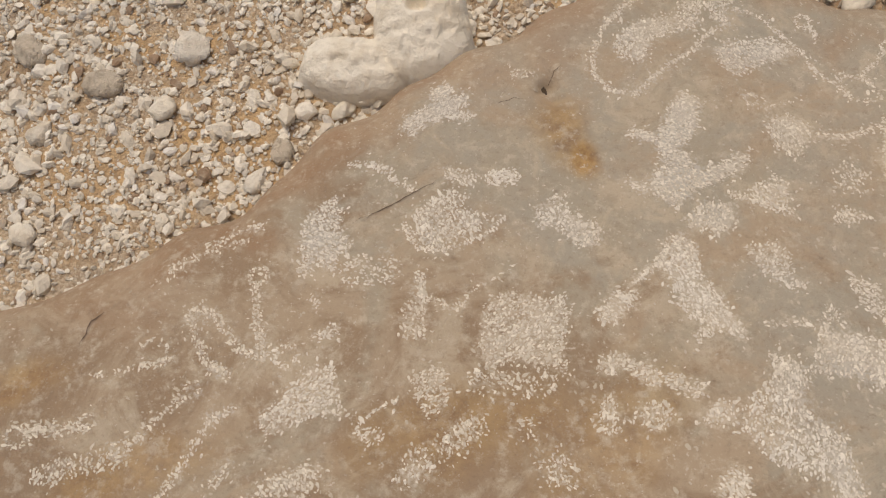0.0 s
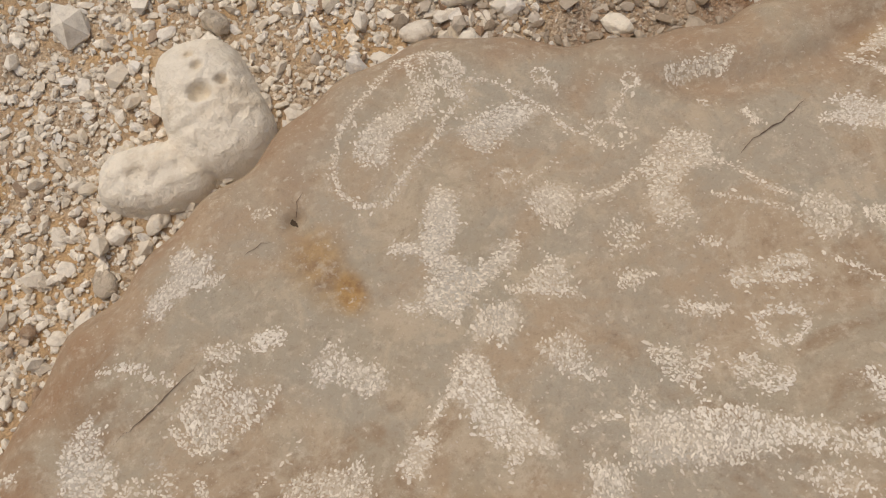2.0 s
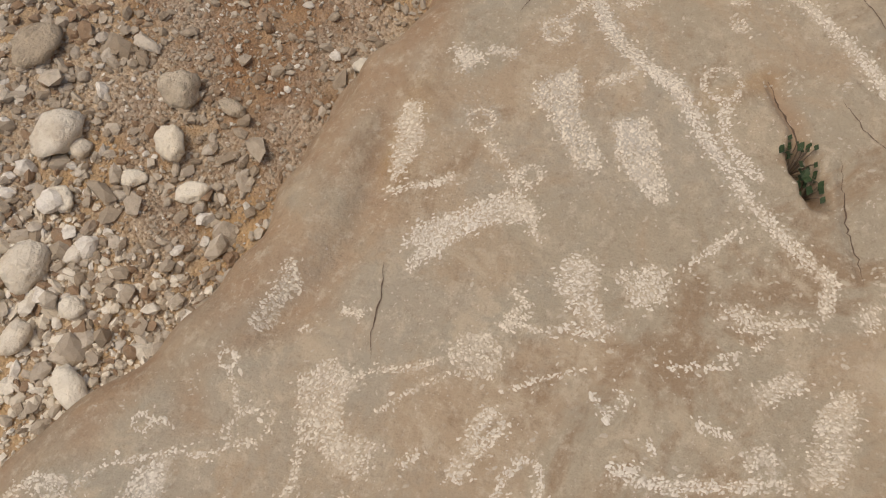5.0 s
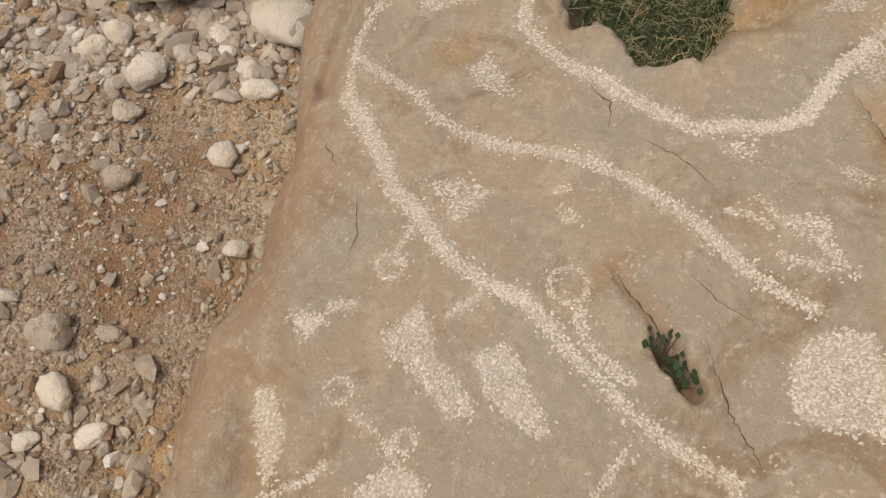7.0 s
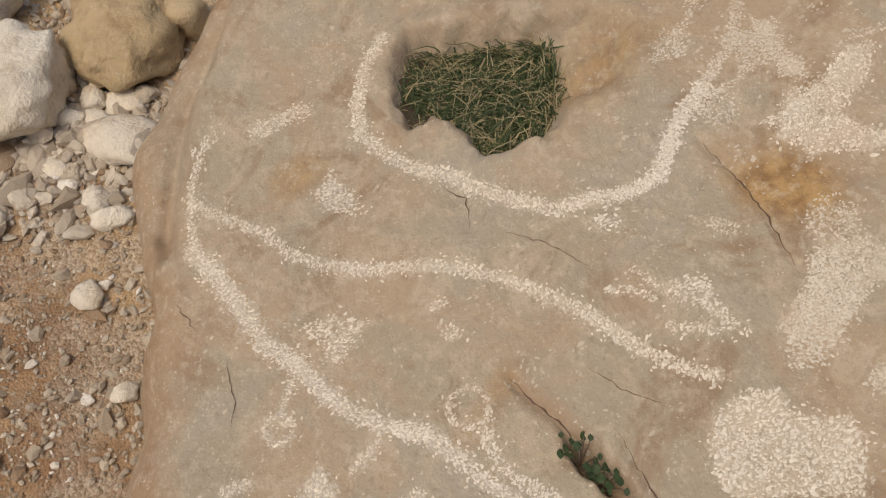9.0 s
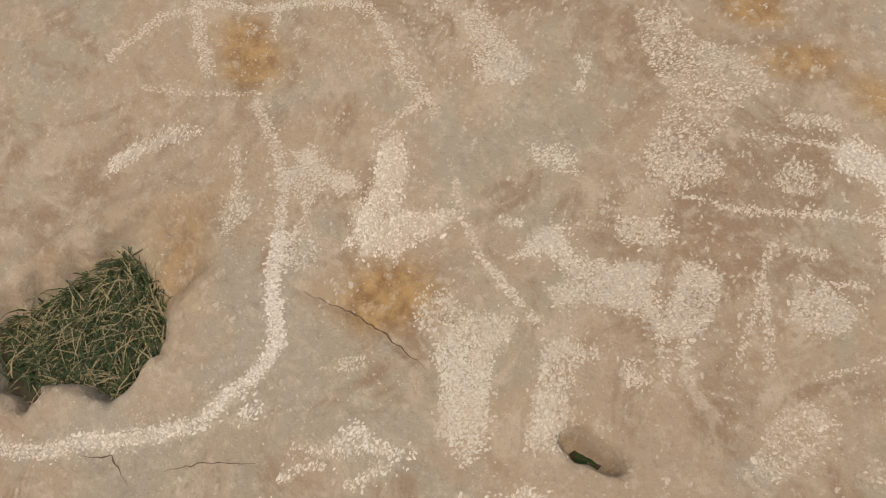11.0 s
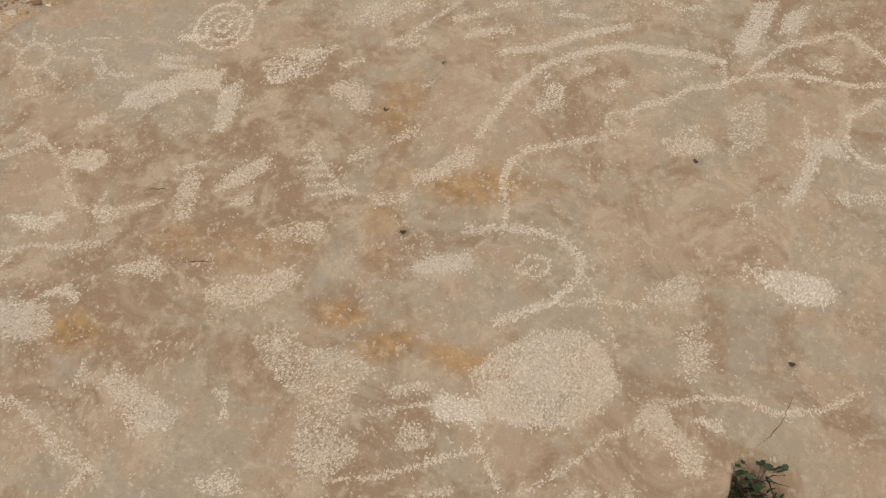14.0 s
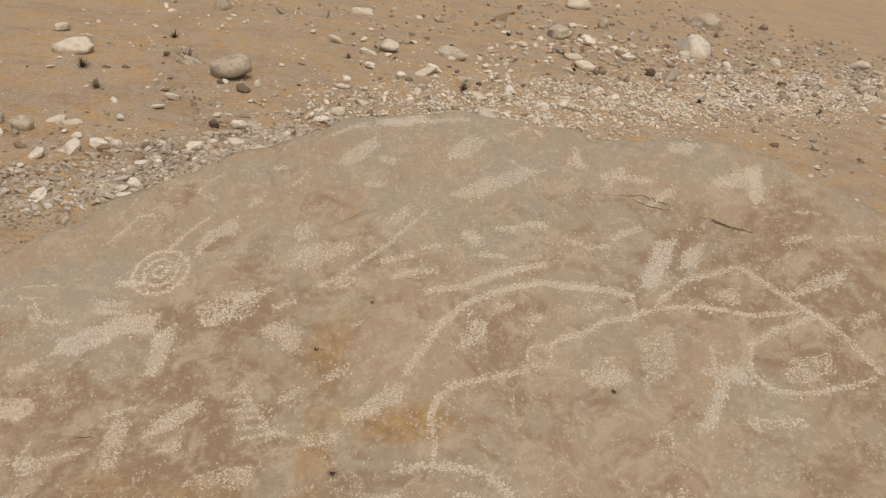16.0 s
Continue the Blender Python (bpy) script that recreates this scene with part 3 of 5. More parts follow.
glyph("flower stalk", 0.75, (-14.9, 5.0, .738, .118), (9.5, .718, .108, .693, .099, .677, .083, .666, .065))
glyph("serpent", 1, (15.6, .909, .335, .880, .312, .848, .290, .816, .273, .797, .247), (13.4, .797, .247, .768, .225, .750, .205, .733, .178, .724, .150), (5.5, .784, .249, .764, .256), (-10.9, 4.1, .745, .260))
glyph("serpent", 0.9, (10.3, .958, .336, .936, .306, .915, .272, .892, .254, .876, .223, .865, .185, .859, .139, .850, .113), (10.8, .850, .113, .836, .082, .817, .053, .801, .030, .781, .011, .755, -.014, .740, -.035, .732, -.052), (7.5, 1.009, .334, .983, .340, .958, .340, .915, .334))
glyph("spot", 0.5, (11.1, 1.016, .335, 1.029, .321))
glyph("bar", 0.75, (0, 1.028, .291, 1.040, .273, 1.049, .232, 1.039, .228, 1.027, .251, 1.018, .281))
glyph("arc", 0.95, (12.7, 1.103, .161, 1.070, .179, 1.037, .187, 1.001, .184, .973, .165, .955, .145, .939, .116, .919, .088, .902, .062, .887, .032, .891, .004, .891, -.024, .897, -.048, .925, -.062, .951, -.076, .972, -.097))
glyph("patch", 0.6, (0, .873, .008, .880, -.016, .860, -.013, .863, .005))
glyph("patch", 0.7, (0, .945, .231, .965, .213, .944, .199, .923, .185, .918, .199, .933, .220))
glyph("patch", 0.55, (0, .827, .241, .833, .214, .824, .190, .803, .197, .790, .214, .812, .230))
glyph("spot", 0.75, (7.3, .822, .135, .822, .129), (0, .803, .134, .803, .119, .794, .114, .791, .129))
glyph("spot", 0.85, (0, .692, .330, .697, .324, .692, .303, .676, .311, .679, .325), (9.1, .704, .301, .707, .283))
glyph("figure", 0.75, (0, .827, -.010, .822, -.017, .809, -.032, .807, -.061, .779, -.069, .758, -.081, .758, -.071, .782, -.052, .795, -.031), (6.4, .810, .006, .808, -.009, .797, -.024), (9.0, .773, -.033, .765, -.058))
glyph("patch", 0.5, (0, 1.011, -.064, 1.036, -.078, 1.035, -.095, 1.021, -.089))
glyph("patch", 0.95, (0, .686, -.036, .707, -.048, .719, -.073, .716, -.090, .697, -.099, .691, -.129, .670, -.133, .639, -.121, .651, -.042, .667, -.036))
glyph("arc", 0.6, (0, .944, -.069, .964, -.080, .966, -.093, .976, -.126, 1.017, -.127, 1.023, -.163, .992, -.166, .968, -.124, .955, -.091))
glyph("patch", 0.5, (0, 1.012, -.067, 1.029, -.089, 1.015, -.095, 1.005, -.071))
glyph("patch", 0.65, (0, .931, -.145, .954, -.159, .949, -.178, .979, -.206, .970, -.216, .943, -.196, .923, -.171, .920, -.154))
glyph("patch", 0.65, (0, .810, -.133, .823, -.155, .807, -.165, .766, -.150, .743, -.140, .731, -.119, .726, -.102, .751, -.101, .768, -.118))
glyph("bird", 1, (0, .953, -.179, .977, -.203, .973, -.222, .945, -.210, .918, -.183, .902, -.197, .888, -.214, .879, -.212, .881, -.190, .889, -.169, .889, -.155, .901, -.153, .903, -.143, .912, -.138, .922, -.141, .928, -.128, .933, -.147, .944, -.156))
glyph("wing", 0.85, (0, 1.026, -.146, 1.020, -.160, .996, -.160, .968, -.174, .957, -.170, .968, -.155, .991, -.149))
glyph("line", 0.65, (10.0, .957, -.080, .975, -.100, 1.002, -.121, 1.031, -.135, 1.062, -.143, 1.094, -.151), (11.2, .957, -.080, .921, -.058, .896, -.041, .888, -.016, .891, .009))
glyph("patch", 0.5, (0, .968, -.094, .968, -.118, .939, -.119, .928, -.098, .949, -.086))
glyph("streak", 0.75, (16.4, 1.137, -.023, 1.134, -.045, 1.123, -.074, 1.113, -.089))
glyph("line", 0.65, (7.1, 1.067, -.112, 1.043, -.100, 1.026, -.082, 1.005, -.063), (10.0, 1.027, -.088, 1.011, -.086))
glyph("net", 0.6, (12.6, 1.322, -.128, 1.301, -.155, 1.290, -.182), (13.0, 1.314, -.195, 1.274, -.178, 1.221, -.165, 1.182, -.144, 1.152, -.136), (9.5, 1.237, -.074, 1.234, -.098, 1.233, -.130, 1.216, -.158), (9.0, 1.216, -.169, 1.176, -.203, 1.147, -.235, 1.116, -.264), (9.2, 1.116, -.264, 1.077, -.272, 1.047, -.267, 1.018, -.255, .983, -.257), (7.8, .981, -.255, .987, -.234, .985, -.213), (5.2, 1.047, -.314, 1.056, -.336), (6.6, 1.141, -.197, 1.155, -.214))
glyph("line", 0.35, (5.5, 1.185, -.079, 1.146, -.109, 1.115, -.144, 1.100, -.159))
glyph("streak", 0.65, (11.8, 1.241, -.210, 1.232, -.238, 1.214, -.259))
glyph("bird", 0.7, (0, 1.031, -.327, 1.020, -.344, .986, -.339, .955, -.336, .937, -.336, .936, -.318, .944, -.312, .955, -.310, .953, -.298, .971, -.298, .994, -.313))
glyph("line", 0.5, (4.8, .922, -.367, .907, -.362, .900, -.348))
glyph("patch", 0.5, (0, .922, -.425, .896, -.453, .869, -.443, .826, -.455, .789, -.452, .801, -.426, .792, -.396, .790, -.374, .767, -.380, .768, -.362, .792, -.338, .818, -.341, .831, -.367, .843, -.394, .875, -.402))
glyph("column", 0.8, (0, .817, -.148, .814, -.175, .787, -.196, .778, -.182, .777, -.166, .733, -.123, .758, -.100))
glyph("column", 0.8, (0, .759, -.198, .752, -.215, .724, -.223, .732, -.205, .692, -.160, .711, -.143))
glyph("patch", 0.5, (0, .855, -.154, .838, -.174, .819, -.168, .820, -.146, .832, -.136))
glyph("spot", 0.7, (12.6, .705, -.232, .698, -.230))
glyph("spot", 0.5, (12.4, .848, -.078, .841, -.089))
glyph("column", 0.65, (0, .603, -.239, .619, -.283, .612, -.304, .587, -.308, .583, -.285, .584, -.256))
glyph("ellipse", 0.8, (0, .708, -.487, .693, -.519, .659, -.555, .623, -.568, .588, -.559, .569, -.530, .576, -.504, .600, -.481, .631, -.463, .674, -.456))
glyph("patch", 1, (0, .728, -.442, .724, -.459, .708, -.459, .688, -.470, .674, -.456, .682, -.443, .702, -.440, .714, -.433))
glyph("line", 0.65, (4.3, .779, -.408, .750, -.429, .728, -.442))
glyph("patch", 0.6, (0, .741, -.401, .743, -.417, .722, -.423, .710, -.408, .728, -.393), (11.5, .763, -.440, .740, -.453))
glyph("line", 0.55, (4.6, .781, -.341, .753, -.357, .727, -.374, .704, -.398, .684, -.417, .669, -.428), (4.6, .677, -.443, .659, -.420, .634, -.403, .616, -.398), (5.7, .620, -.409, .600, -.433, .582, -.456, .566, -.483, .545, -.500))
glyph("line", 0.45, (5.4, .679, -.357, .657, -.372, .642, -.389))
glyph("bar", 0.8, (0, .545, -.500, .547, -.526, .532, -.537, .516, -.522, .497, -.511, .479, -.501, .476, -.485, .492, -.479, .514, -.497))
glyph("comb", 0.9, (0, .592, -.407, .573, -.428, .559, -.406, .557, -.387, .575, -.375), (6.4, .570, -.432, .548, -.388), (6.5, .556, -.437, .532, -.397), (6.5, .539, -.437, .521, -.403), (7.4, .556, -.398, .513, -.422), (6.4, .548, -.388, .507, -.409), (6.5, .532, -.451, .510, -.405))
glyph("bar", 0.85, (0, .579, -.337, .574, -.356, .549, -.371, .510, -.395, .500, -.373, .489, -.361, .504, -.353, .530, -.351, .568, -.334))
glyph("quadruped", 0.9, (0, .825, -.218, .827, -.257, .817, -.266, .799, -.258, .776, -.271, .747, -.298, .720, -.274, .738, -.313, .725, -.321, .711, -.324, .692, -.295, .692, -.271, .709, -.259, .729, -.264, .760, -.241, .776, -.220, .788, -.227, .783, -.243, .810, -.242), (6.1, .707, -.262, .686, -.247), (6.1, .694, -.270, .673, -.257))
glyph("leg", 0.7, (5.4, .706, -.362, .681, -.326, .661, -.289))
glyph("leg", 0.7, (5.3, .686, -.338, .665, -.321, .643, -.302))
glyph("disc", 0.75, (0, .671, -.347, .660, -.368, .635, -.377, .626, -.357, .639, -.340, .659, -.331))
glyph("spot", 0.7, (7.4, .852, -.235, .842, -.241), (7.9, .703, -.227, .696, -.231))
glyph("line", 0.7, (6.5, .905, -.228, .877, -.213, .841, -.204, .808, -.204, .775, -.204))
glyph("patch", 0.55, (0, .797, -.300, .770, -.324, .754, -.309, .783, -.288))
glyph("patch", 0.45, (0, .892, -.289, .868, -.311, .847, -.298, .875, -.282))
glyph("patch", 0.55, (0, .825, -.355, .785, -.388, .766, -.376, .780, -.347, .805, -.335))
glyph("patch", 0.65, (0, .555, -.292, .537, -.320, .514, -.347, .504, -.335, .518, -.308))
glyph("palm", 0.8, (0, 1.211, -.339, 1.168, -.356, 1.131, -.369, 1.104, -.344, 1.121, -.328, 1.158, -.315), (8.2, 1.144, -.376, 1.129, -.390, 1.109, -.381))
glyph("bar", 0.7, (0, .998, -.447, .970, -.478, .927, -.508, .910, -.501, .927, -.472, .952, -.446, .978, -.438))
glyph("bar", 0.85, (0, .816, -.557, .804, -.582, .761, -.599, .753, -.584, .800, -.556))
glyph("hook", 0.65, (4.2, .712, -.603, .704, -.619, .684, -.624, .680, -.610, .692, -.598, .703, -.601), (4.2, .703, -.598, .694, -.612))
glyph("loop", 0.7, (9.6, .780, -.621, .742, -.638, .707, -.646, .681, -.650, .655, -.642, .649, -.620, .661, -.590, .681, -.567, .706, -.542))
glyph("line", 0.5, (5.2, .643, -.624, .623, -.610, .607, -.589, .588, -.570), (6.3, .654, -.587, .626, -.606, .589, -.616))
glyph("patch", 0.6, (0, .585, -.619, .573, -.649, .556, -.670, .535, -.669, .531, -.647))
glyph("patch", 0.4, (0, .539, -.602, .523, -.628, .498, -.591, .514, -.561))
glyph("streak", 0.5, (14.9, 1.084, -.428, 1.059, -.448), (6.2, 1.236, -.350, 1.214, -.372, 1.203, -.392))
glyph("streak", 1, (0, .491, -.697, .464, -.720, .427, -.727, .402, -.719, .418, -.699, .448, -.688, .472, -.693))
glyph("patch", 0.5, (0, .510, -.702, .482, -.721, .473, -.712, .499, -.687))
glyph("serpent", 0.8, (5.7, .522, -.536, .501, -.552, .464, -.569, .432, -.570, .396, -.590, .381, -.608, .362, -.629), (11.7, .493, -.532, .478, -.534))
glyph("comb", 0.85, (5.7, .990, -.647, .964, -.625, .937, -.614, .923, -.597), (3.9, 1.003, -.632, .977, -.640), (3.9, .994, -.624, .968, -.632), (3.8, .985, -.611, .955, -.623), (3.8, .972, -.604, .946, -.616), (3.8, .962, -.594, .931, -.610), (3.7, .952, -.585, .926, -.602), (5.6, .925, -.607, .909, -.611))
glyph("bar", 0.85, (0, 1.060, -.557, 1.060, -.573, 1.046, -.596, 1.026, -.613, 1.015, -.598, 1.034, -.569, 1.051, -.555))
glyph("bar", 0.75, (0, 1.076, -.503, 1.096, -.532, 1.101, -.562, 1.081, -.563, 1.067, -.530, 1.060, -.507), (5.0, 1.113, -.557, 1.089, -.578))
glyph("oval", 0.85, (6.3, 1.229, -.507, 1.232, -.523, 1.203, -.534, 1.191, -.529, 1.200, -.512, 1.229, -.507), (7.3, 1.223, -.514, 1.202, -.524))
glyph("line", 0.7, (5.2, 1.308, -.518, 1.271, -.517, 1.238, -.507, 1.213, -.486, 1.186, -.471, 1.161, -.471), (4.9, 1.161, -.471, 1.131, -.493, 1.102, -.515), (5.0, 1.161, -.471, 1.164, -.497), (-8.3, 4.0, 1.144, -.475))
glyph("streak", 1, (0, 1.241, -.426, 1.210, -.444, 1.190, -.442, 1.191, -.431, 1.222, -.424), (9.1, 1.198, -.450, 1.187, -.451))
glyph("streak", 0.6, (10.8, 1.302, -.478, 1.283, -.499, 1.274, -.516))
glyph("spot", 0.75, (11.4, 1.029, -.548, 1.016, -.555))
glyph("serpent", 0.95, (10.4, .820, -.732, .815, -.769, .810, -.806, .795, -.841, .764, -.877, .717, -.913, .669, -.926, .628, -.938, .599, -.937), (9.6, .845, -.847, .801, -.871, .769, -.909, .721, -.945))
glyph("ring line", 0.85, (7.2, .585, -.911, .621, -.891, .641, -.864, .663, -.846, .672, -.829), (-15.2, 4.5, .680, -.811), (6.7, .686, -.789, .719, -.766, .758, -.740, .771, -.714, .768, -.684), (4.6, .768, -.684, .750, -.661, .742, -.636))
glyph("line", 0.75, (6.4, .599, -.937, .586, -.915), (7.8, .564, -.939, .540, -.986, .510, -1.008, .480, -1.035), (6.6, .586, -.915, .562, -.931, .498, -.954, .447, -.968, .393, -1.000))
glyph("figure", 0.85, (0, .593, -.953, .590, -1.037, .564, -1.053, .565, -.998, .570, -.963))
glyph("figure", 0.8, (0, .552, -1.033, .529, -1.063, .529, -1.014, .549, -1.006))
glyph("cross figure", 0.8, (0, .497, -.862, .458, -.888, .429, -.869, .458, -.859, .462, -.831, .469, -.790, .484, -.787, .476, -.824, .477, -.855), (7.3, .489, -.898, .480, -.870))
glyph("cross figure", 0.95, (0, 1.228, -.595, 1.233, -.615, 1.206, -.647, 1.185, -.675, 1.145, -.693, 1.135, -.669, 1.169, -.645, 1.197, -.605), (0, 1.135, -.669, 1.117, -.691, 1.100, -.657, 1.096, -.619, 1.108, -.618, 1.123, -.647), (10.0, 1.226, -.676, 1.196, -.690), (7.7, 1.222, -.666, 1.187, -.679))
glyph("wedge", 0.8, (0, 1.020, -.717, .998, -.741, .969, -.735, .948, -.713, .965, -.701, .988, -.713), (7.3, 1.016, -.756, .998, -.769))
glyph("half sun", 0.85, (5.6, 1.284, -.631, 1.268, -.628, 1.238, -.642), (5.7, 1.307, -.650, 1.281, -.632), (3.5, 1.329, -.658, 1.296, -.680), (3.5, 1.324, -.642, 1.303, -.652), (3.4, 1.304, -.636, 1.294, -.641), (3.4, 1.291, -.628, 1.273, -.618))
glyph("sun", 0.75, (-20.4, 5.3, 1.369, -.607), (3.6, 1.386, -.624, 1.403, -.643), (3.6, 1.391, -.607, 1.426, -.612), (3.5, 1.364, -.624, 1.347, -.647), (3.5, 1.353, -.614, 1.324, -.627), (3.5, 1.377, -.593, 1.380, -.573), (3.5, 1.354, -.589, 1.340, -.576), (3.4, 1.344, -.599, 1.317, -.591), (3.6, 1.399, -.619, 1.423, -.628), (3.6, 1.373, -.628, 1.375, -.645))
glyph("bar", 0.65, (0, 1.346, -.541, 1.350, -.558, 1.330, -.576, 1.321, -.562))
glyph("spiral", 1, (-35.9, 5.1, 1.186, -.747), (-21.9, 4.5, 1.186, -.747), (-9.4, 3.9, 1.186, -.747), (11.2, 1.224, -.713, 1.200, -.723))
glyph("figure", 0.75, (5.8, 1.199, -.776, 1.196, -.810, 1.185, -.848), (0, 1.171, -.788, 1.170, -.826, 1.149, -.863, 1.130, -.849, 1.151, -.813, 1.154, -.785))
glyph("streak", 0.65, (10.7, 1.069, -.747, 1.037, -.776), (0, 1.095, -.697, 1.061, -.760, 1.059, -.732, 1.073, -.702))
glyph("patch", 0.65, (0, 1.063, -.873, 1.049, -.896, 1.027, -.873, 1.043, -.855))
glyph("palm", 0.75, (0, .951, -.927, .936, -.966, .920, -.968, .928, -.932), (6.6, .979, -.806, .947, -.855, .926, -.896, .914, -.938, .903, -.970))
glyph("bar", 0.75, (0, .898, -.847, .894, -.866, .848, -.889, .843, -.877), (10.8, .920, -.867, .890, -.891))
glyph("patch", 0.6, (0, .961, -.805, .966, -.827, .937, -.835, .943, -.817))
glyph("patch", 0.5, (0, 1.048, -.842, 1.008, -.870, .963, -.885, .968, -.862, 1.025, -.826))
glyph("bar", 0.7, (0, .887, -1.010, .854, -1.052, .803, -1.097, .771, -1.104, .799, -1.064, .854, -1.013))
glyph("bar", 0.7, (0, 1.066, -1.004, 1.062, -1.030, 1.036, -1.072, 1.021, -1.060, 1.030, -1.025, 1.051, -1.002))
glyph("streak", 0.75, (15.5, 1.045, -1.106, 1.002, -1.117), (9.1, .997, -1.126, .919, -1.161))
glyph("bar", 0.6, (0, .921, -1.065, .899, -1.116, .871, -1.134, .886, -1.086))
glyph("spot", 0.65, (11.0, 1.007, -1.035, .988, -1.033), (9.5, 1.003, -.983, .983, -.988))
glyph("line", 0.7, (5.7, .799, -.982, .777, -.987, .744, -1.006), (14.5, .837, -.955, .818, -.948), (8.7, .802, -.929, .773, -.937))
glyph("bar", 0.65, (0, .750, -1.166, .743, -1.169, .718, -1.133, .738, -1.130))
glyph("spot", 0.6, (14.9, .689, -1.133, .668, -1.147))
glyph("spot", 0.75, (15.6, .605, -1.214, .577, -1.232))
glyph("bar", 0.7, (0, .495, -1.220, .477, -1.227, .461, -1.164, .473, -1.148))
glyph("figure", 0.75, (0, .869, -.657, .849, -.674, .836, -.704, .813, -.719, .809, -.696, .832, -.670, .858, -.650))
glyph("patch", 0.5, (0, .778, -.785, .782, -.828, .756, -.830, .747, -.799))
glyph("patch", 0.5, (0, .630, -.810, .579, -.841, .566, -.822, .612, -.794))
glyph("ring", 0.55, (-9.4, 3.4, .516, -.765))
glyph("patch", 0.5, (0, 1.092, -.424, 1.073, -.454, 1.044, -.456, 1.040, -.434))
glyph("streak", 0.65, (6.0, 1.220, -.391, 1.195, -.414, 1.170, -.422, 1.128, -.445))
glyph("streak", 0.7, (7.7, 1.148, -.370, 1.132, -.384, 1.111, -.387))
glyph("spot", 0.55, (9.6, .938, -.645, .926, -.663))
glyph("loop", 0.85, (7.7, .445, -.924, .415, -.962, .378, -.994), (6.4, .445, -.924, .439, -.885, .411, -.873, .368, -.890, .301, -.932), (8.0, .476, -1.039, .430, -1.019, .378, -.998, .336, -.976, .295, -.943))
glyph("bar", 0.75, (0, .422, -1.013, .383, -1.051, .343, -1.077, .348, -1.051, .408, -1.014))
glyph("bar", 0.8, (0, 1.229, -.518, 1.210, -.533, 1.192, -.522, 1.215, -.505))
glyph("streak", 0.6, (12.4, .665, -1.137, .624, -1.141), (9.7, .614, -1.100, .588, -1.132), (6.3, .417, -1.159, .387, -1.161))
glyph("streak", 0.6, (11.2, .361, -1.124, .318, -1.141))
glyph("spot", 0.6, (14.9, .743, -1.136, .726, -1.137))
glyph("streak", 0.6, (9.9, 1.226, -.889, 1.197, -.883), (6.3, 1.229, -.906, 1.215, -.921))
glyph("hook", 0.6, (6.1, 1.284, -.765, 1.276, -.784, 1.275, -.812, 1.260, -.824))
glyph("bar", 0.7, (0, 1.144, -.881, 1.145, -.903, 1.132, -.920, 1.125, -.902))
glyph("spot", 0.55, (8.8, 1.148, -.968, 1.138, -.975), (6.1, 1.111, -.940, 1.102, -.957, 1.101, -.979))
glyph("streak", 0.8, (9.1, 1.101, -1.055, 1.061, -1.090), (17.0, 1.033, -1.113, .985, -1.136))
glyph("bar", 0.65, (0, .917, -1.069, .919, -1.097, .905, -1.130, .887, -1.130, .895, -1.084))
glyph("hook", 0.6, (9.0, .848, -1.151, .830, -1.178, .800, -1.170), (6.1, .826, -1.104, .808, -1.093, .789, -1.089, .774, -1.071))
glyph("patch", 0.85, (22.1, .603, -1.218, .587, -1.220))
glyph("figure", 0.8, (0, .543, -1.172, .518, -1.193, .497, -1.218, .477, -1.220, .465, -1.168, .473, -1.143, .491, -1.180, .528, -1.160))
glyph("bar", 0.6, (0, .686, -1.105, .679, -1.143, .657, -1.140, .672, -1.116), (12.4, .640, -1.137, .627, -1.139))
glyph("bar", 0.6, (0, .617, -1.098, .610, -1.118, .586, -1.138, .586, -1.121))
glyph("spot", 0.65, (13.7, .757, -1.000, .741, -1.001), (6.8, .799, -.978, .776, -.982), (11.3, .837, -.958, .819, -.955))
glyph("streak", 0.65, (6.8, .706, -.994, .673, -.991, .649, -1.006), (11.6, .646, -1.023, .617, -1.050))
glyph("spot", 0.6, (11.0, .425, -1.099, .397, -1.115))
glyph("spot", 0.8, (10.4, .706, -.855, .694, -.864), (8.3, .749, -.857, .736, -.865), (5.3, .646, -.901, .624, -.914))
glyph("patch", 0.55, (0, .502, -.972, .478, -1.005, .466, -.977, .486, -.965))
glyph("patch", 0.4, (0, .626, -.810, .597, -.855, .579, -.813, .615, -.795))
glyph("patch", 0.45, (0, .575, -.881, .538, -.904, .520, -.853, .552, -.816))
glyph("bar", 0.65, (0, .775, -.783, .775, -.818, .758, -.834, .749, -.811))
glyph("patch", 0.45, (0, .400, -.893, .398, -.926, .354, -.952, .346, -.931, .369, -.901))
glyph("streak", 0.35, (15.3, .424, -.822, .376, -.845))
glyph("spot", 0.5, (11.8, .905, -.690, .889, -.708), (5.1, .912, -.763, .903, -.776))
glyph("patch", 0.5, (0, 1.035, -.818, 1.034, -.859, 1.005, -.871, .982, -.859, .998, -.828))
glyph("patch", 0.45, (0, 1.112, -.715, 1.087, -.753, 1.040, -.772, 1.038, -.730, 1.083, -.699))
glyph("spot", 0.55, (13.2, 1.248, -.554, 1.233, -.573), (12.2, 1.152, -.473, 1.138, -.479))
glyph("bar", 0.75, (8.9, .880, -.910, .863, -.919))
glyph("patch", 0.45, (0, .992, -.515, .959, -.548, .915, -.567, .917, -.539), (14.1, .884, -.615, .861, -.631))
glyph("line", 0.55, (5.5, .565, -.929, .505, -.953, .451, -.965))
glyph("spot", 0.6, (13.9, .331, -1.000, .308, -1.022))
glyph("line", 0.5, (5.2, 1.091, -.276, 1.047, -.264, 1.015, -.265, .984, -.259, .966, -.253), (5.1, .984, -.259, .984, -.231))
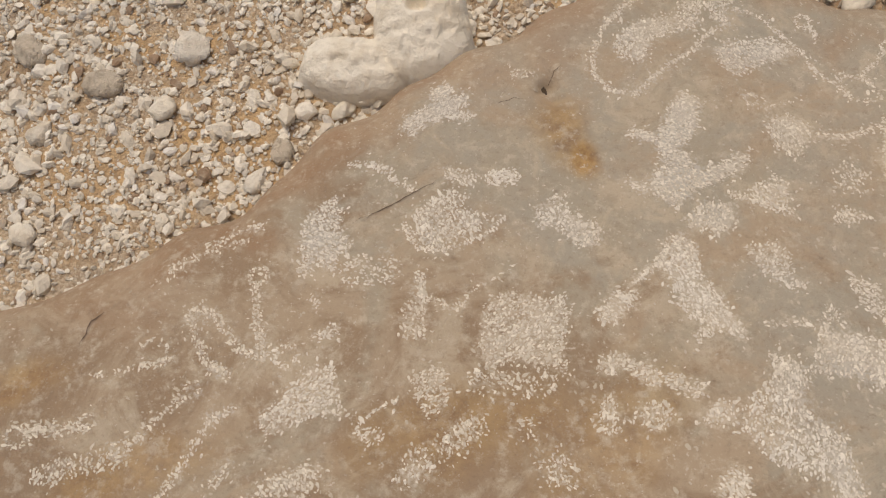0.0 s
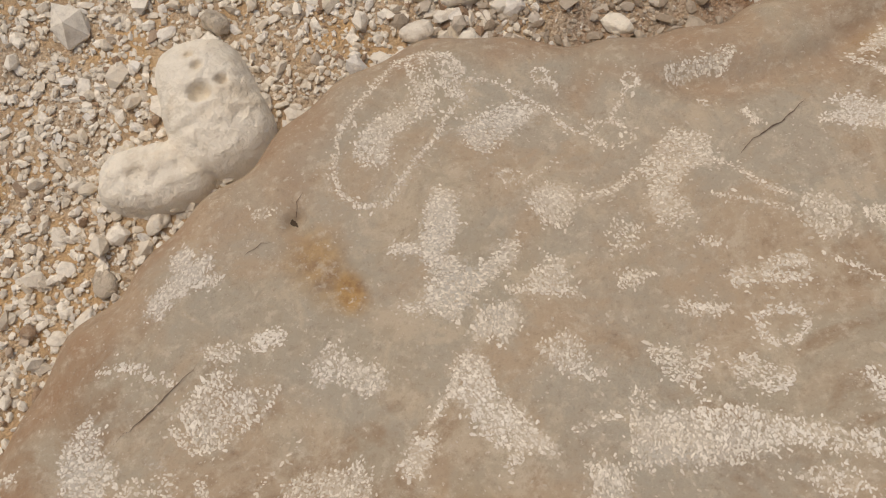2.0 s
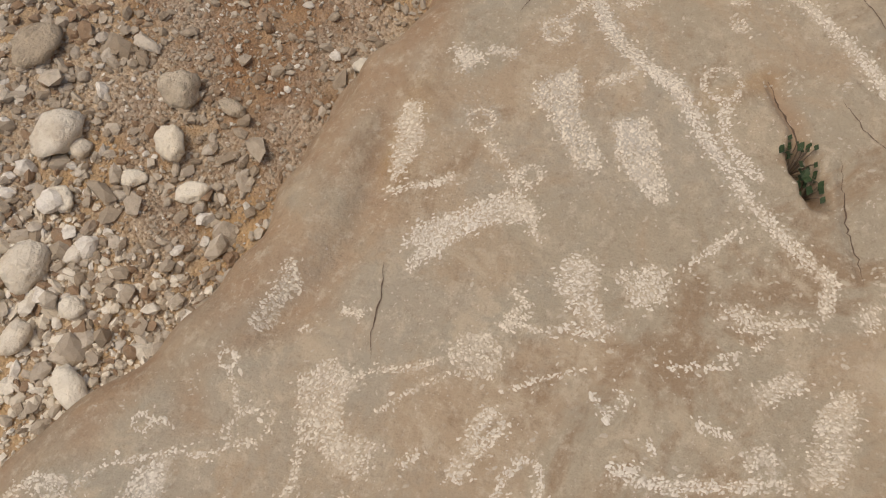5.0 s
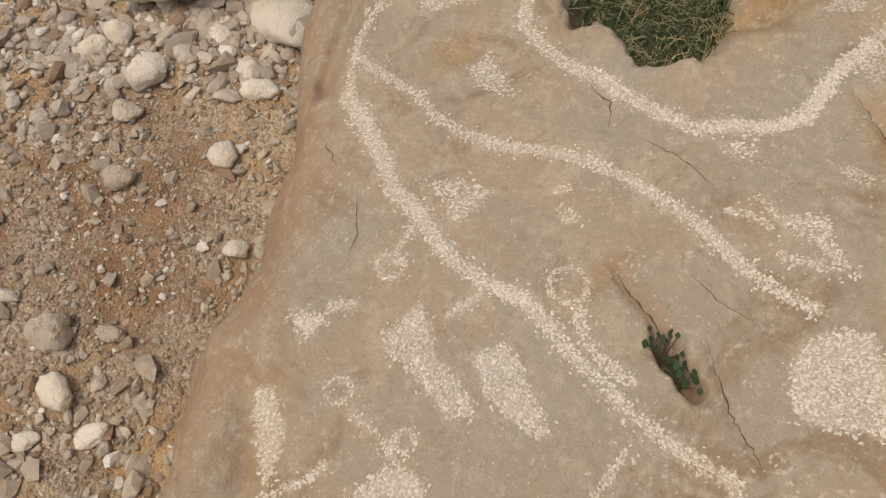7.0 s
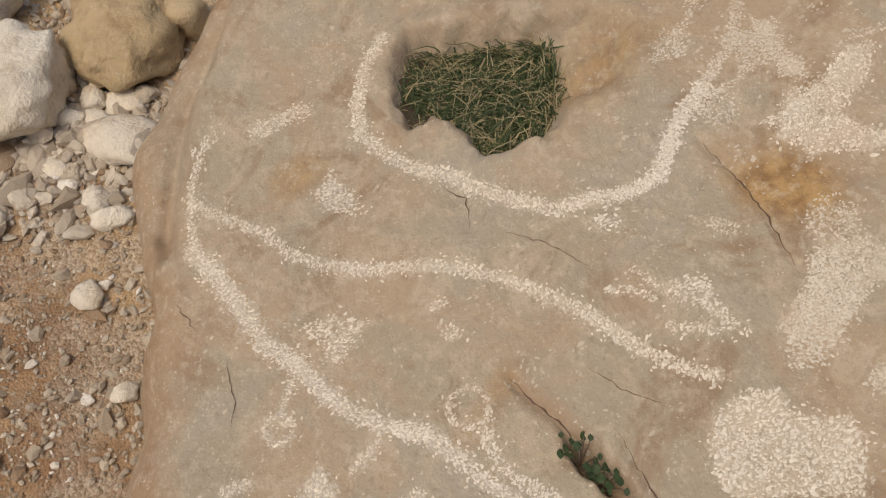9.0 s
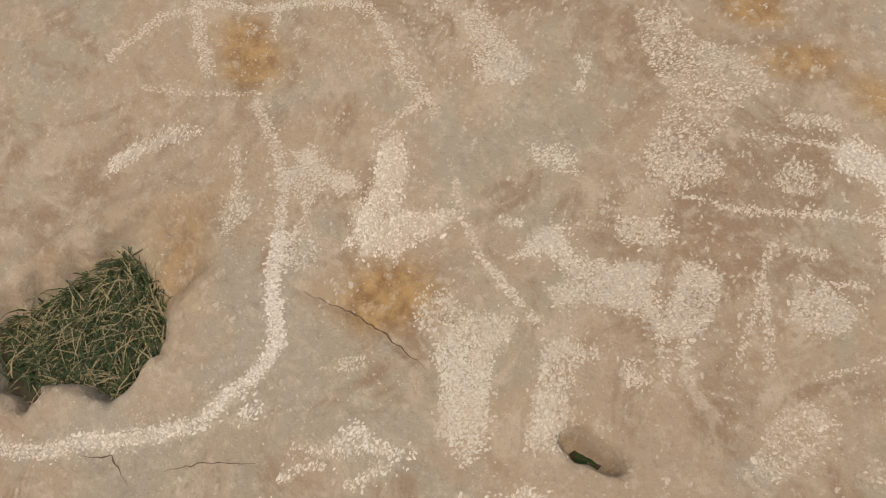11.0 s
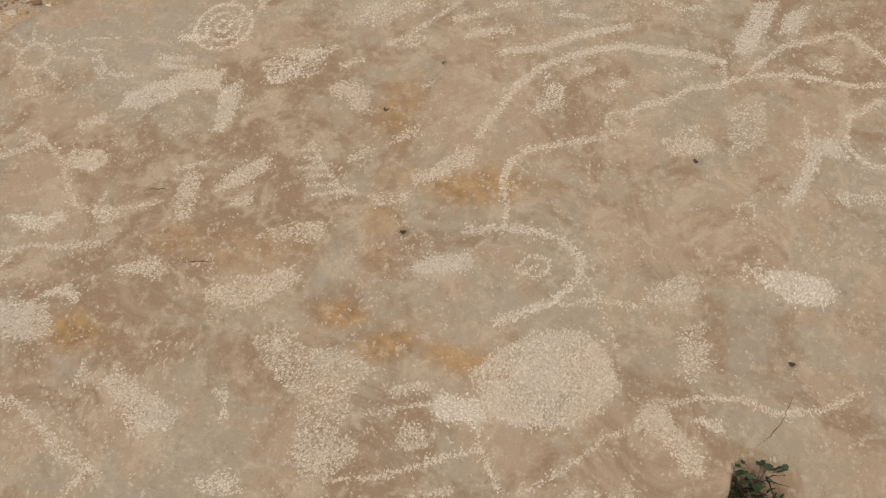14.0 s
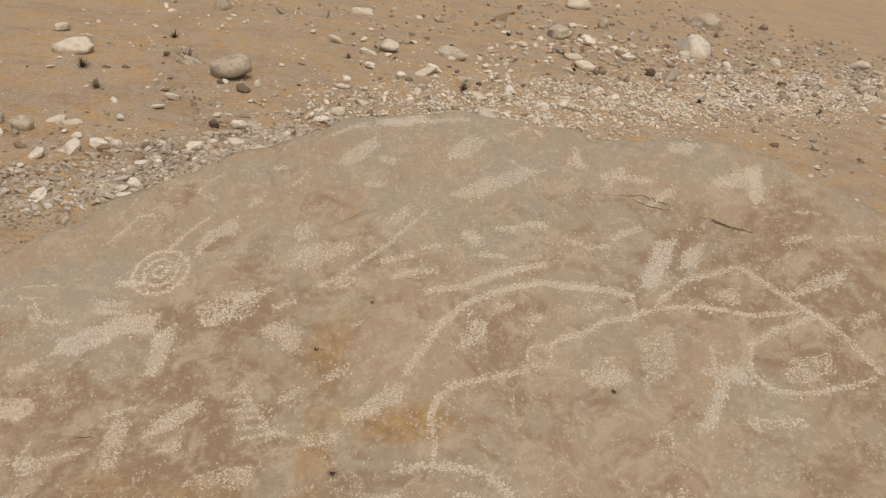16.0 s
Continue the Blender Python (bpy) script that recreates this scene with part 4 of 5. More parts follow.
glyph("line", 0.45, (5.0, .919, -.377, .895, -.349), (5.6, 1.124, -.245, 1.109, -.266, 1.091, -.276))
glyph("line", 0.5, (4.5, .747, -.357, .719, -.381, .690, -.408, .666, -.429), (5.4, .658, -.422, .639, -.404))
glyph("streak", 0.5, (5.2, .619, -.318, .609, -.336, .599, -.360), (7.1, .695, -.370, .676, -.385))
glyph("patch", 0.4, (0, .788, -.289, .791, -.304, .770, -.332, .752, -.318, .774, -.292))
glyph("patch", 0.5, (0, .879, -.281, .878, -.300, .857, -.311, .842, -.301, .861, -.283))
glyph("streak", 0.5, (4.3, .249, .297, .277, .305))
glyph("cluster", 0.5, (0, .299, .246, .321, .233, .315, .215, .289, .216))
glyph("spot", 0.6, (7.3, .437, .296, .440, .286), (8.2, .290, .199, .296, .193))
glyph("streak", 0.6, (4.9, .322, .165, .346, .152))
glyph("spot", 0.4, (5.9, .357, .207, .367, .200))


def wear_boulder():
    """Powdery wear round the carvings, and rust stains, as two weights on the boulder's corners."""
    me = boulder.data
    co = np.empty(len(me.vertices) * 3, np.float32)
    me.vertices.foreach_get("co", co)
    x, y = co[0::3].astype(float), co[1::3].astype(float)
    worn = np.zeros(len(x))
    for tone, w, line in STROKES:
        lx, ly = [p[0] for p in line], [p[1] for p in line]
        pad = w / 2 + .02
        sel = np.where((x > min(lx) - pad) & (x < max(lx) + pad) & (y > min(ly) - pad) & (y < max(ly) + pad))[0]
        if len(sel):
            d = along(x[sel], y[sel], line) - w / 2 if w > 0 else inside(x[sel], y[sel], line)
            worn[sel] = np.maximum(worn[sel], tone * np.clip(.55 - d / .011, 0, 1))
    ochre = np.zeros(len(x))
    for ox, oy, rx, ry, turn, k in ((.072, .288, .020, .036, .35, .75), (.092, .256, .011, .016, 0, 1.0), (.872, -.131, .042, .028, .4, .95),
                                    (1.085, -.356, .032, .017, .2, .9), (.843, -.487, .03, .012, .3, .8), (.795, -.475, .03, .012, .5, .75),
                                    (.722, -.491, .036, .014, .1, .8), (.80, -.672, .075, .020, .35, .75), (1.14, -.17, .035, .026, .2, .85),
                                    (1.02, -.02, .03, .05, .5, .55), (.74, .10, .012, .03, .8, .4), (.60, .33, .05, .012, .2, .35),
                                    (.92, -.73, .02, .05, .1, .5), (.87, -.60, .02, .05, .2, .5), (.97, .24, .022, .02, 0, .5), (-.02, .03, .07, .03, .3, .5),
                                    (.10, .03, .06, .03, .8, .45), (-.34, .07, .03, .015, .3, .6), (1.0, -.50, .09, .02, .3, .4), (-.25, .0, .06, .02, .3, .5)):
        c, s = math.cos(turn), math.sin(turn)
        u, v = ((x - ox) * c + (y - oy) * s) / rx, (-(x - ox) * s + (y - oy) * c) / ry
        d = np.hypot(u, v) + .35 * ripple(x, y, .05, .16, 4)
        ochre = np.maximum(ochre, k * np.clip(1.6 - d * 1.1, 0, 1))
    ang, rad = np.arctan2(y - CY, x - CX), np.hypot(x - CX, y - CY)
    d = rim_at(ang) - rad
    near = np.clip(np.cos(ang - math.radians(100)) * 2.2, 0, 1)
    earth = .75 * near * np.clip(1 - d / .075 + .45 * ripple(x, y, .05, .3, 9), 0, 1)
    earth = np.maximum(earth, .6 * np.clip(1 - along(x, y, GROOVE) / .022 + .3 * ripple(x, y, .05, .2, 9), 0, 1))
    earth = np.maximum(earth, .8 * np.clip(1 - along(x, y, SLIT) / .014, 0, 1))
    patina = np.zeros(len(x))
    for px, py, pr, k in ((.08, .30, .13, -1), (.16, .37, .12, -1), (.32, .26, .15, -1), (.39, .30, .11, -.9), (.64, .21, .12, -.8), (.93, .05, .11, -.9),
                          (1.28, -.71, .13, -1), (.93, -1.12, .22, -1), (.56, -1.21, .13, -1), (-.27, .16, .11, .9), (-.32, .06, .10, .8),
                          (-.10, .02, .10, .7), (.02, .03, .09, .9), (-.15, .27, .06, .9), (.45, .38, .09, .6), (.53, .06, .07, .7), (.43, .12, .06, .6),
                          (.74, -.35, .09, .8), (1.04, -.41, .08, .7), (.51, -.51, .06, .7), (1.04, -.50, .12, .7), (1.02, -.66, .14, .8), (.71, -.79, .07, 1),
                          (.50, -1.08, .12, .9), (.35, -.95, .08, .7), (.62, -.60, .12, -.5), (.86, -.30, .12, -.4)):
        patina += k * np.exp(-(np.hypot(x - px, y - py) * (1 + .3 * ripple(x, y, .05, .3, 17)) / pr) ** 2)
    patina = np.clip(patina, -1, 1)
    for name, value in (("worn", worn), ("patina", patina), ("ochre", ochre), ("earth", earth)):
        a = me.attributes.new(name, "FLOAT", "POINT")
        a.data.foreach_set("value", value.astype(np.float32))


wear_boulder()


def ribbon(name, pts, width, parent, label, mat=CRACK, lift=.0008, seed=0):
    """A crack: a thin tapering dark line that wanders over the boulder."""
    r = np.random.default_rng(seed)
    out = []
    for (ax, ay), (bx, by) in zip(pts, pts[1:]):
        k = max(2, int(math.hypot(bx - ax, by - ay) / .004))
        for t in np.linspace(0, 1, k, endpoint=False):
            out.append((ax + (bx - ax) * t, ay + (by - ay) * t))
    out.append(pts[-1])
    p = np.array(out) + r.normal(0, .0007, (len(out), 2))
    d = np.gradient(p, axis=0)
    nrm = np.c_[-d[:, 1], d[:, 0]] / (np.linalg.norm(d, axis=1)[:, None] + 1e-9)
    w = .5 * width / 2 * np.sin(np.linspace(.15, math.pi - .1, len(p))) * r.uniform(.4, 1.3, len(p))
    a, b = p + nrm * w[:, None], p - nrm * w[:, None]
    v = [(x, y, 0) for x, y in a] + [(x, y, 0) for x, y in b]
    v = np.array(v)
    v[:, 2] = boulder_top(v[:, 0], v[:, 1]) + lift
    n = len(p)
    i = np.arange(n - 1)
    return mesh_of(name, v, np.c_[i, i + 1, i + n + 1, i + n], mat, True, parent, label)


for i, (w, pts) in enumerate((
        (.0022, [(.488, .291), (.458, .277), (.431, .271), (.412, .260)]),
        (.0016, [(-.032, .235), (-.070, .213), (-.102, .198)]),
        (.0014, [(.066, .330), (.072, .341), (.078, .348)]),
        (.0012, [(.02, .312), (.045, .315)]),
        (.0022, [(.930, .122), (.915, .100), (.885, .102)]),
        (.0018, [(.876, .076), (.860, .047), (.833, .013)]),
        (.0014, [(.754, .030), (.734, .010), (.717, -.017)]),
        (.0030, [(1.006, -.917), (.985, -.945)]),
        (.0030, [(.671, -1.098), (.628, -1.115), (.577, -1.103)]),
        (.0030, [(.532, -1.105), (.493, -1.101)]),
        (.0030, [(1.035, -.462), (1.004, -.479)]),
        (.0026, [(1.126, -.521), (1.103, -.531)]),
        (.0022, [(-.310, .097), (-.305, .116), (-.295, .123)]),
        (.0020, [(.806, .303), (.768, .295), (.750, .297)]),
        (.0020, [(.863, .348), (.834, .327)]),
        (.0026, OCHRE_CRACK),
        (.0030, SLIT[:4]), (.0024, SLIT_END),
        (.0020, [(.440, -.53), (.425, -.56), (.42, -.60)]), (.0030, [(.411, -.442), (.412, -.425), (.404, -.405)]), (.0026, [(.477, -.453), (.492, -.449), (.505, -.440)]), (.0034, [(.648, -1.103), (.581, -1.099)]), (.0034, [(.541, -1.101), (.494, -1.103), (.464, -1.104)]))):
    ribbon("crack", pts, w, boulder, "dark hairline crack", seed=i)


# flat dark disc in a carved pit: its colour stands for the shade inside
def pit_shade(x, y, r):
    th = np.linspace(0, 6.283, 9)[:-1]
    rr = r * (1 + .25 * np.sin(th * 2 + x * 90))
    v = np.c_[np.r_[x, x + rr * np.cos(th)], np.r_[y, y + rr * np.sin(th)]]
    z = boulder_top(v[:, 0], v[:, 1]) + .0009
    z[:] = np.minimum(z, z[0] + .003)
    mesh_of("pit", np.c_[v, z], [(0, j + 1, (j + 1) % 8 + 1) for j in range(8)], SOIL_AND_SHADE, True, boulder, "dark disc painting the shade in a small stone pit")


for x, y, r in ((.843, -.598, .0030), (.937, -.725, .0034), (.585, -.804, .0026), (.905, -.81, .0028), (.429, -.627, .003), (.065, .326, .0062), (.671, .027, .0075), (.681, .034, .006), (.676, -.178, .0075), (.687, -.174, .0065)):
    pit_shade(x, y, r)


# ---- what grows in the hollows ----
def blades(name, outline, number, length, mats, seed, lean=.5, rise=-.002, straw=.36):
    r = np.random.default_rng(seed)
    xs, ys = [p[0] for p in outline], [p[1] for p in outline]
    verts, faces, pick = [], [], []
    cx_, cy_ = r.uniform(min(xs), max(xs), number * 4), r.uniform(min(ys), max(ys), number * 4)
    ok = inside(cx_, cy_, outline) < -.003
    cx_, cy_ = cx_[ok][:number], cy_[ok][:number]
    cz_ = boulder_top(cx_, cy_) + rise
    for x, y, z in zip(cx_, cy_, cz_):
        a, l, tilt = r.uniform(0, 6.283), length * r.uniform(.5, 1.2), r.uniform(.15, 1.0) * lean
        w = r.uniform(.0005, .0011)
        base = len(verts)
        side = a + r.uniform(1.2, 1.9)
        for k in range(5):
            t = k / 4
            out = l * t * math.sin(min(1.5, tilt + 1.3 * lean * t * t))
            up = l * t * math.cos(min(1.45, tilt + 1.1 * lean * t * t))
            cx, cy = x + out * math.cos(a), y + out * math.sin(a)
            ww = w * (1 - t * .85)
            verts += [(cx + ww * math.cos(side), cy + ww * math.sin(side), z + up), (cx - ww * math.cos(side), cy - ww * math.sin(side), z + up)]
        for k in range(4):
            faces.append((base + 2 * k, base + 2 * k + 1, base + 2 * k + 3, base + 2 * k + 2))
            pick.append(0)
        dry = r.uniform() < straw
        for k in range(4):
            pick[-1 - k] = int(dry)
    ob = mesh_of(name, verts, faces, mats[0])
    ob.data.materials.append(mats[1])
    ob.data.polygons.foreach_set("material_index", np.array(pick, np.int32))
    return ob


tagged(blades("grass", TURF, 4200, .036, (BLADE, STRAW), 5, 1.15), "thick dark green grass filling a hollow in the boulder", "grass", kind="stuff")
tagged(blades("grass", HOLLOW, 520, .026, (SHADED_BLADE, ROOT), 6, 1.3, .020, .30), "green and withered grass in a deep hollow, its shade coloured in", "grass", kind="stuff")


def soil_bed(outline, z_up, label):
    """Dark earth at the bottom of a hollow."""
    xs, ys = [p[0] for p in outline], [p[1] for p in outline]
    X, Y = np.meshgrid(np.linspace(min(xs), max(xs), 26), np.linspace(min(ys), max(ys), 26))
    low = boulder_top(X, Y)
    deep = np.percentile(low[inside(X, Y, outline) < 0], 12)
    Z = deep + z_up + .003 * ripple(X * 2, Y * 2, .05, .3, 3) - .02 * (inside(X, Y, outline) > .004)
    i = (np.arange(25)[:, None] * 26 + np.arange(25)).ravel()
    tagged(mesh_of("soil", np.c_[X.ravel(), Y.ravel(), Z.ravel()], np.c_[i, i + 1, i + 27, i + 26], SOIL_AND_SHADE), label, "soil", kind="stuff")


soil_bed(TURF, .006, "dark damp earth under the grass in the hollow")
# set high, so that the dark earth hides the hollow's bright rock walls
soil_bed(HOLLOW, .024, "dark earth in a deep hollow, raised to darken it")


def herb(x, y, spread, leaves, height, seed, label, size=.0027):
    """A small herb: curved stems with round leaves."""
    r = np.random.default_rng(seed)
    z = float(boulder_top(np.array([x]), np.array([y]))[0])
    root = new("herb_plant")
    root.location = (x, y, z)
    tagged(root, label, "plant")
    sv, sf = [], []
    for i in range(leaves):
        a, d = r.uniform(0, 6.283), spread * math.sqrt(r.uniform(.05, 1))
        ex, ey, ez = d * math.cos(a) * 1.5, d * math.sin(a) * .8, height * r.uniform(.4, 1.0)
        ex, ey = ex * .83 - ey * .55, ex * .55 + ey * .83
        b = len(sv)
        for k in range(4):
            t = k / 3
            for q in range(3):
                sv.append((ex * t + .0006 * math.cos(q * 2.1), ey * t + .0006 * math.sin(q * 2.1), ez * math.sin(t * 1.57)))
        for k in range(3):
            for q in range(3):
                sf.append((b + k * 3 + q, b + k * 3 + (q + 1) % 3, b + k * 3 + 3 + (q + 1) % 3, b + k * 3 + 3 + q))
        s = size * r.uniform(.6, 1.2)
        th = np.arange(8) * .7854
        tx, ty = r.normal(0, .4), r.normal(0, .4)
        lx, ly = s * np.cos(th) * 1.2, s * np.sin(th)
        lv = [(ex, ey, ez)] + [(ex + px, ey + py, ez + px * tx + py * ty + .0012 * math.cos(3 * t)) for px, py, t in zip(lx, ly, th)]
        mesh_of("leaf", lv, [(0, j + 1, (j + 1) % 8 + 1) for j in range(8)], LEAF, True, root)
    mesh_of("stem", sv, sf, ROOT, True, root)
    return root


herb(.690, .042, .017, 26, .036, 11, "small green herb growing from a slit in the boulder")
herb(.672, .027, .010, 12, .030, 12, "small dark herb growing from a slit in the boulder")
herb(.428, -.512, .018, 18, .026, 13, "leafy green herb growing out of a deep hollow", .0032)
herb(.676, -.178, .009, 10, .004, 14, "tiny dark herb in a narrow cleft", .0035)


# ---- loose stones ----
def rough(p, seed):
    """Chips and dents over a stone."""
    r = np.random.default_rng(seed + 5000)
    n = p / np.linalg.norm(p, axis=1)[:, None]
    out = np.zeros(len(p))
    for f, a in ((5, .06), (9, .045), (16, .026), (27, .014)):
        for _ in range(5):
            d = r.normal(size=3)
            out += a * np.abs(np.sin(f * (n @ (d / np.linalg.norm(d))) + r.uniform(0, 6.28)))
    for _ in range(9):
        d = r.normal(size=3)
        d /= np.linalg.norm(d)
        out -= r.uniform(.05, .20) * np.exp(-(np.linalg.norm(n - d, axis=1) / r.uniform(.12, .4)) ** 2)
    return p * (1 + out[:, None] - .30)


def stone(name, x, y, sx, sy, sz, turn, seed, mat, label, level=3, sink=.25, flat=7, amount=.42, group=""):
    v, f = BALLS[level]
    p = rough(lumpy(v, seed, amount, flat), seed) * np.array([sx, sy, sz])
    ob = mesh_of(name, p, f, mat)
    z = float(land(np.array([x]), np.array([y]))[0])
    ob.matrix_basis = pose(x, y, z + sz * (1 - 2 * sink), 0, 0, turn)
    return tagged(ob, label, "stone", group)


def eyed_stone():
    """Two low worn lobes grown together, with solution holes."""
    n = 110
    X, Y = np.meshgrid(np.linspace(-.34, .05, n), np.linspace(.65, 1.02, n))

    def lobe(cx, cy, rx, ry, turn, height):
        c, s = math.cos(turn), math.sin(turn)
        u, v = ((X - cx) * c + (Y - cy) * s) / rx, (-(X - cx) * s + (Y - cy) * c) / ry
        rho = (np.abs(u) ** 2.3 + np.abs(v) ** 2.3) ** (1 / 2.3) + .05 * ripple(X, Y, .08, .4, 21)
        return np.where(rho < 1, height * np.maximum(1 - np.abs(rho) ** 2.6, 0) ** .55, -.3 * (rho - 1)) + 0 * X

    a, b = lobe(-.080, .850, .096, .142, .12, .080), lobe(-.215, .748, .108, .066, -.18, .048)
    Z = np.maximum(a, b) + .010 * np.exp(-((a - b) / .02) ** 2) * (np.maximum(a, b) > .005)
    Z = Z + (.0030 * ripple(X * 2, Y * 2, .05, .3, 22) + .0015 * ripple(X * 5, Y * 5, .05, .3, 23)) * (Z > 0)
    for hx, hy, r, d in ((-.088, .851, .017, .030), (-.044, .864, .009, .016), (-.090, .935, .008, .012), (-.079, .905, .009, .014), (-.12, .80, .012, .006),
                         (-.24, .745, .016, .008), (-.03, .80, .012, .006), (-.06, .97, .01, .004)):
        Z -= d * np.exp(-(np.hypot((X - hx) / 1.2, Y - hy) / r) ** 4)
    Z = np.maximum(Z, -.04)
    z0 = float(land(np.array([-.09]), np.array([.83]))[0]) + .004
    i = (np.arange(n - 1)[:, None] * n + np.arange(n - 1)).ravel()
    f = np.c_[i, i + 1, i + n + 1, i + n]
    f = f[(Z.ravel()[f] > -.035).any(axis=1)]
    used, f = np.unique(f, return_inverse=True)
    v = np.c_[X.ravel(), Y.ravel(), Z.ravel()][used] - np.array([-.12, .82, 0])
    ob = mesh_of("pitted_stone", v, f.reshape(-1, 4), CREAM)
    ob.location = (-.12, .82, z0)
    tagged(ob, "white pitted limestone with round holes lying on gravel", "stone")


eyed_stone()
stone("limestone_block", 1.81, .67, .145, .120, .085, 5, 41, HONEY, "honey-coloured worn limestone block beside the boulder", 4, .25, 4, .3)
stone("limestone_block", 1.65, .875, .150, .108, .085, -48, 44, CHALK, "white worn limestone block on the gravel", 4, .25, 10, .42)
stone("limestone_block", 1.90, .95, .070, .085, .06, 50, 43, CHALK, "pale grey limestone lump on the gravel", 3)
stone("limestone_block", 1.562, .640, .058, .064, .028, 20, 44, CHALK, "flat pale limestone slab beside the boulder foot", 3, .2, 5, .3)
stone("limestone_block", 1.86, .53, .055, .055, .06, 20, 45, HONEY, "honey-coloured limestone wedged beside the boulder", 3)
COBBLES_PALE = ((-.731, .742, .028), (-.557, .824, .031), (-.233, .670, .021), (-.358, .592, .018), (-.406, .534, .017), (-.606, .691, .024), (-.901, .830, .028),
                (-.860, .646, .023), (-.872, .435, .023), (.396, 1.126, .043), (.442, .921, .038), (.418, .818, .020), (.157, 1.178, .031), (.330, .865, .025),
                (.692, .760, .019), (-.030, 1.011, .026), (.358, .952, .023), (.487, 1.021, .023), (.353, 1.180, .021), (.496, .867, .015), (.660, .856, .018))
COBBLES_ROUND = ((.838, .877, .035), (.649, 1.015, .036), (.307, .745, .030), (.793, 1.148, .033), (.660, .965, .020), (.570, .943, .022), (1.154, .865, .026),
                 (1.062, .607, .019), (1.149, .534, .018), (1.154, .566, .019), (1.244, .691, .024), (.748, .836, .030), (.862, .778, .017))
COBBLES_HEAP = ((1.621, .700, .023), (1.662, .648, .028), (1.679, .609, .024), (1.670, .708, .026), (1.511, .763, .020), (1.495, .737, .020), (1.438, .683, .027),
                (1.401, .645, .025), (1.553, .592, .022), (1.381, .885, .041), (1.686, 1.018, .037), (1.744, .988, .031), (1.646, 1.074, .040), (1.429, 1.006, .025),
                (1.297, .897, .026), (1.472, .972, .025), (1.619, .748, .020), (1.645, .748, .014), (1.642, .673, .014))
for i, (x, y, s) in enumerate(COBBLES_PALE + COBBLES_ROUND + COBBLES_HEAP):
    q = np.random.default_rng(60 + i)
    s *= 1.02
    stone("cobble", x, y, s * q.uniform(1.0, 1.3), s * q.uniform(.75, 1.0), s * q.uniform(.5, .7), q.uniform(0, 180), 200 + i, (COBBLE, CHALK, CREAM)[i % 3],
          "pale rounded cobble lying on gravel", 3, .2, 3, .3, group="cobbles round the boulder")
for i, (x, y, sx, sz) in enumerate(((4.21, -5.18, .24, .14), (5.41, -4.91, .26, .10), (4.23, -3.29, .10, .07), (1.28, -11.3, .34, .24), (3.35, -7.73, .28, .09),
                                    (3.20, -13.1, .36, .14), (2.85, -10.2, .32, .14), (3.84, -7.35, .20, .08), (1.29, -14.3, .42, .2), (3.67, -3.40, .06, .04),
                                    (2.54, -11.6, .16, .12), (3.13, -4.98, .08, .05), (4.60, -5.24, .16, .07), (5.2, -3.4, .14, .09), (4.40, -3.28, .06, .05),
                                    (-1.0, -13.5, .3, .15), (-2.2, -11.0, .18, .12), (.2, -12.2, .16, .1), (5.9, -7.5, .2, .1), (4.9, -8.9, .22, .1))):
    stone("far_stone", x, y, sx * .6, sx * .48, sz * .75, i * 47, 300 + i, CHALK if i % 2 else COBBLE, "pale limestone lying on the sandy slope", 3, .30, 7, .42,
          "stones on the slope behind")


def twig_bush(x, y, s, seed):
    """A dry desert tuft: thin stems from one root."""
    r = np.random.default_rng(seed)
    v, f = [], []
    for i in range(60):
        a, t, l = r.uniform(0, 6.283), r.uniform(.2, 1.3), s * r.uniform(.5, 1.0)
        d = np.array([math.cos(a) * math.sin(t), math.sin(a) * math.sin(t), math.cos(t)])
        side = np.array([-math.sin(a), math.cos(a), 0]) * s * .03
        b = len(v)
        mid = d * l * .5 + r.normal(0, s * .06, 3)
        v += [-side, side, mid + side * .8, mid - side * .8, d * l + side * .4, d * l - side * .4]
        f += [(b, b + 1, b + 2, b + 3), (b + 3, b + 2, b + 4, b + 5)]
    ob = mesh_of("dry_tuft", v, f, ROOT if seed % 2 else SOIL_AND_SHADE)
    ob.location = (x, y, float(land(np.array([x]), np.array([y]))[0]))
    tagged(ob, "small dry brown desert tuft on sandy ground", "plant", "dry tufts on the slope")


for i, (x, y, s) in enumerate(((2.75, -6.53, .10), (4.62, -5.25, .17), (5.25, -5.9, .08), (3.9, -6.6, .07), (.9, -8.3, .07), (-.3, -9.5, .08), (2.2, -8.4, .06), (4.55, -4.2, .08),
                               (5.0, -4.55, .09), (1.9, -7.5, .05), (3.3, -9.6, .08), (1.1, -13.4, .12))):
    twig_bush(x, y, s, 70 + i)


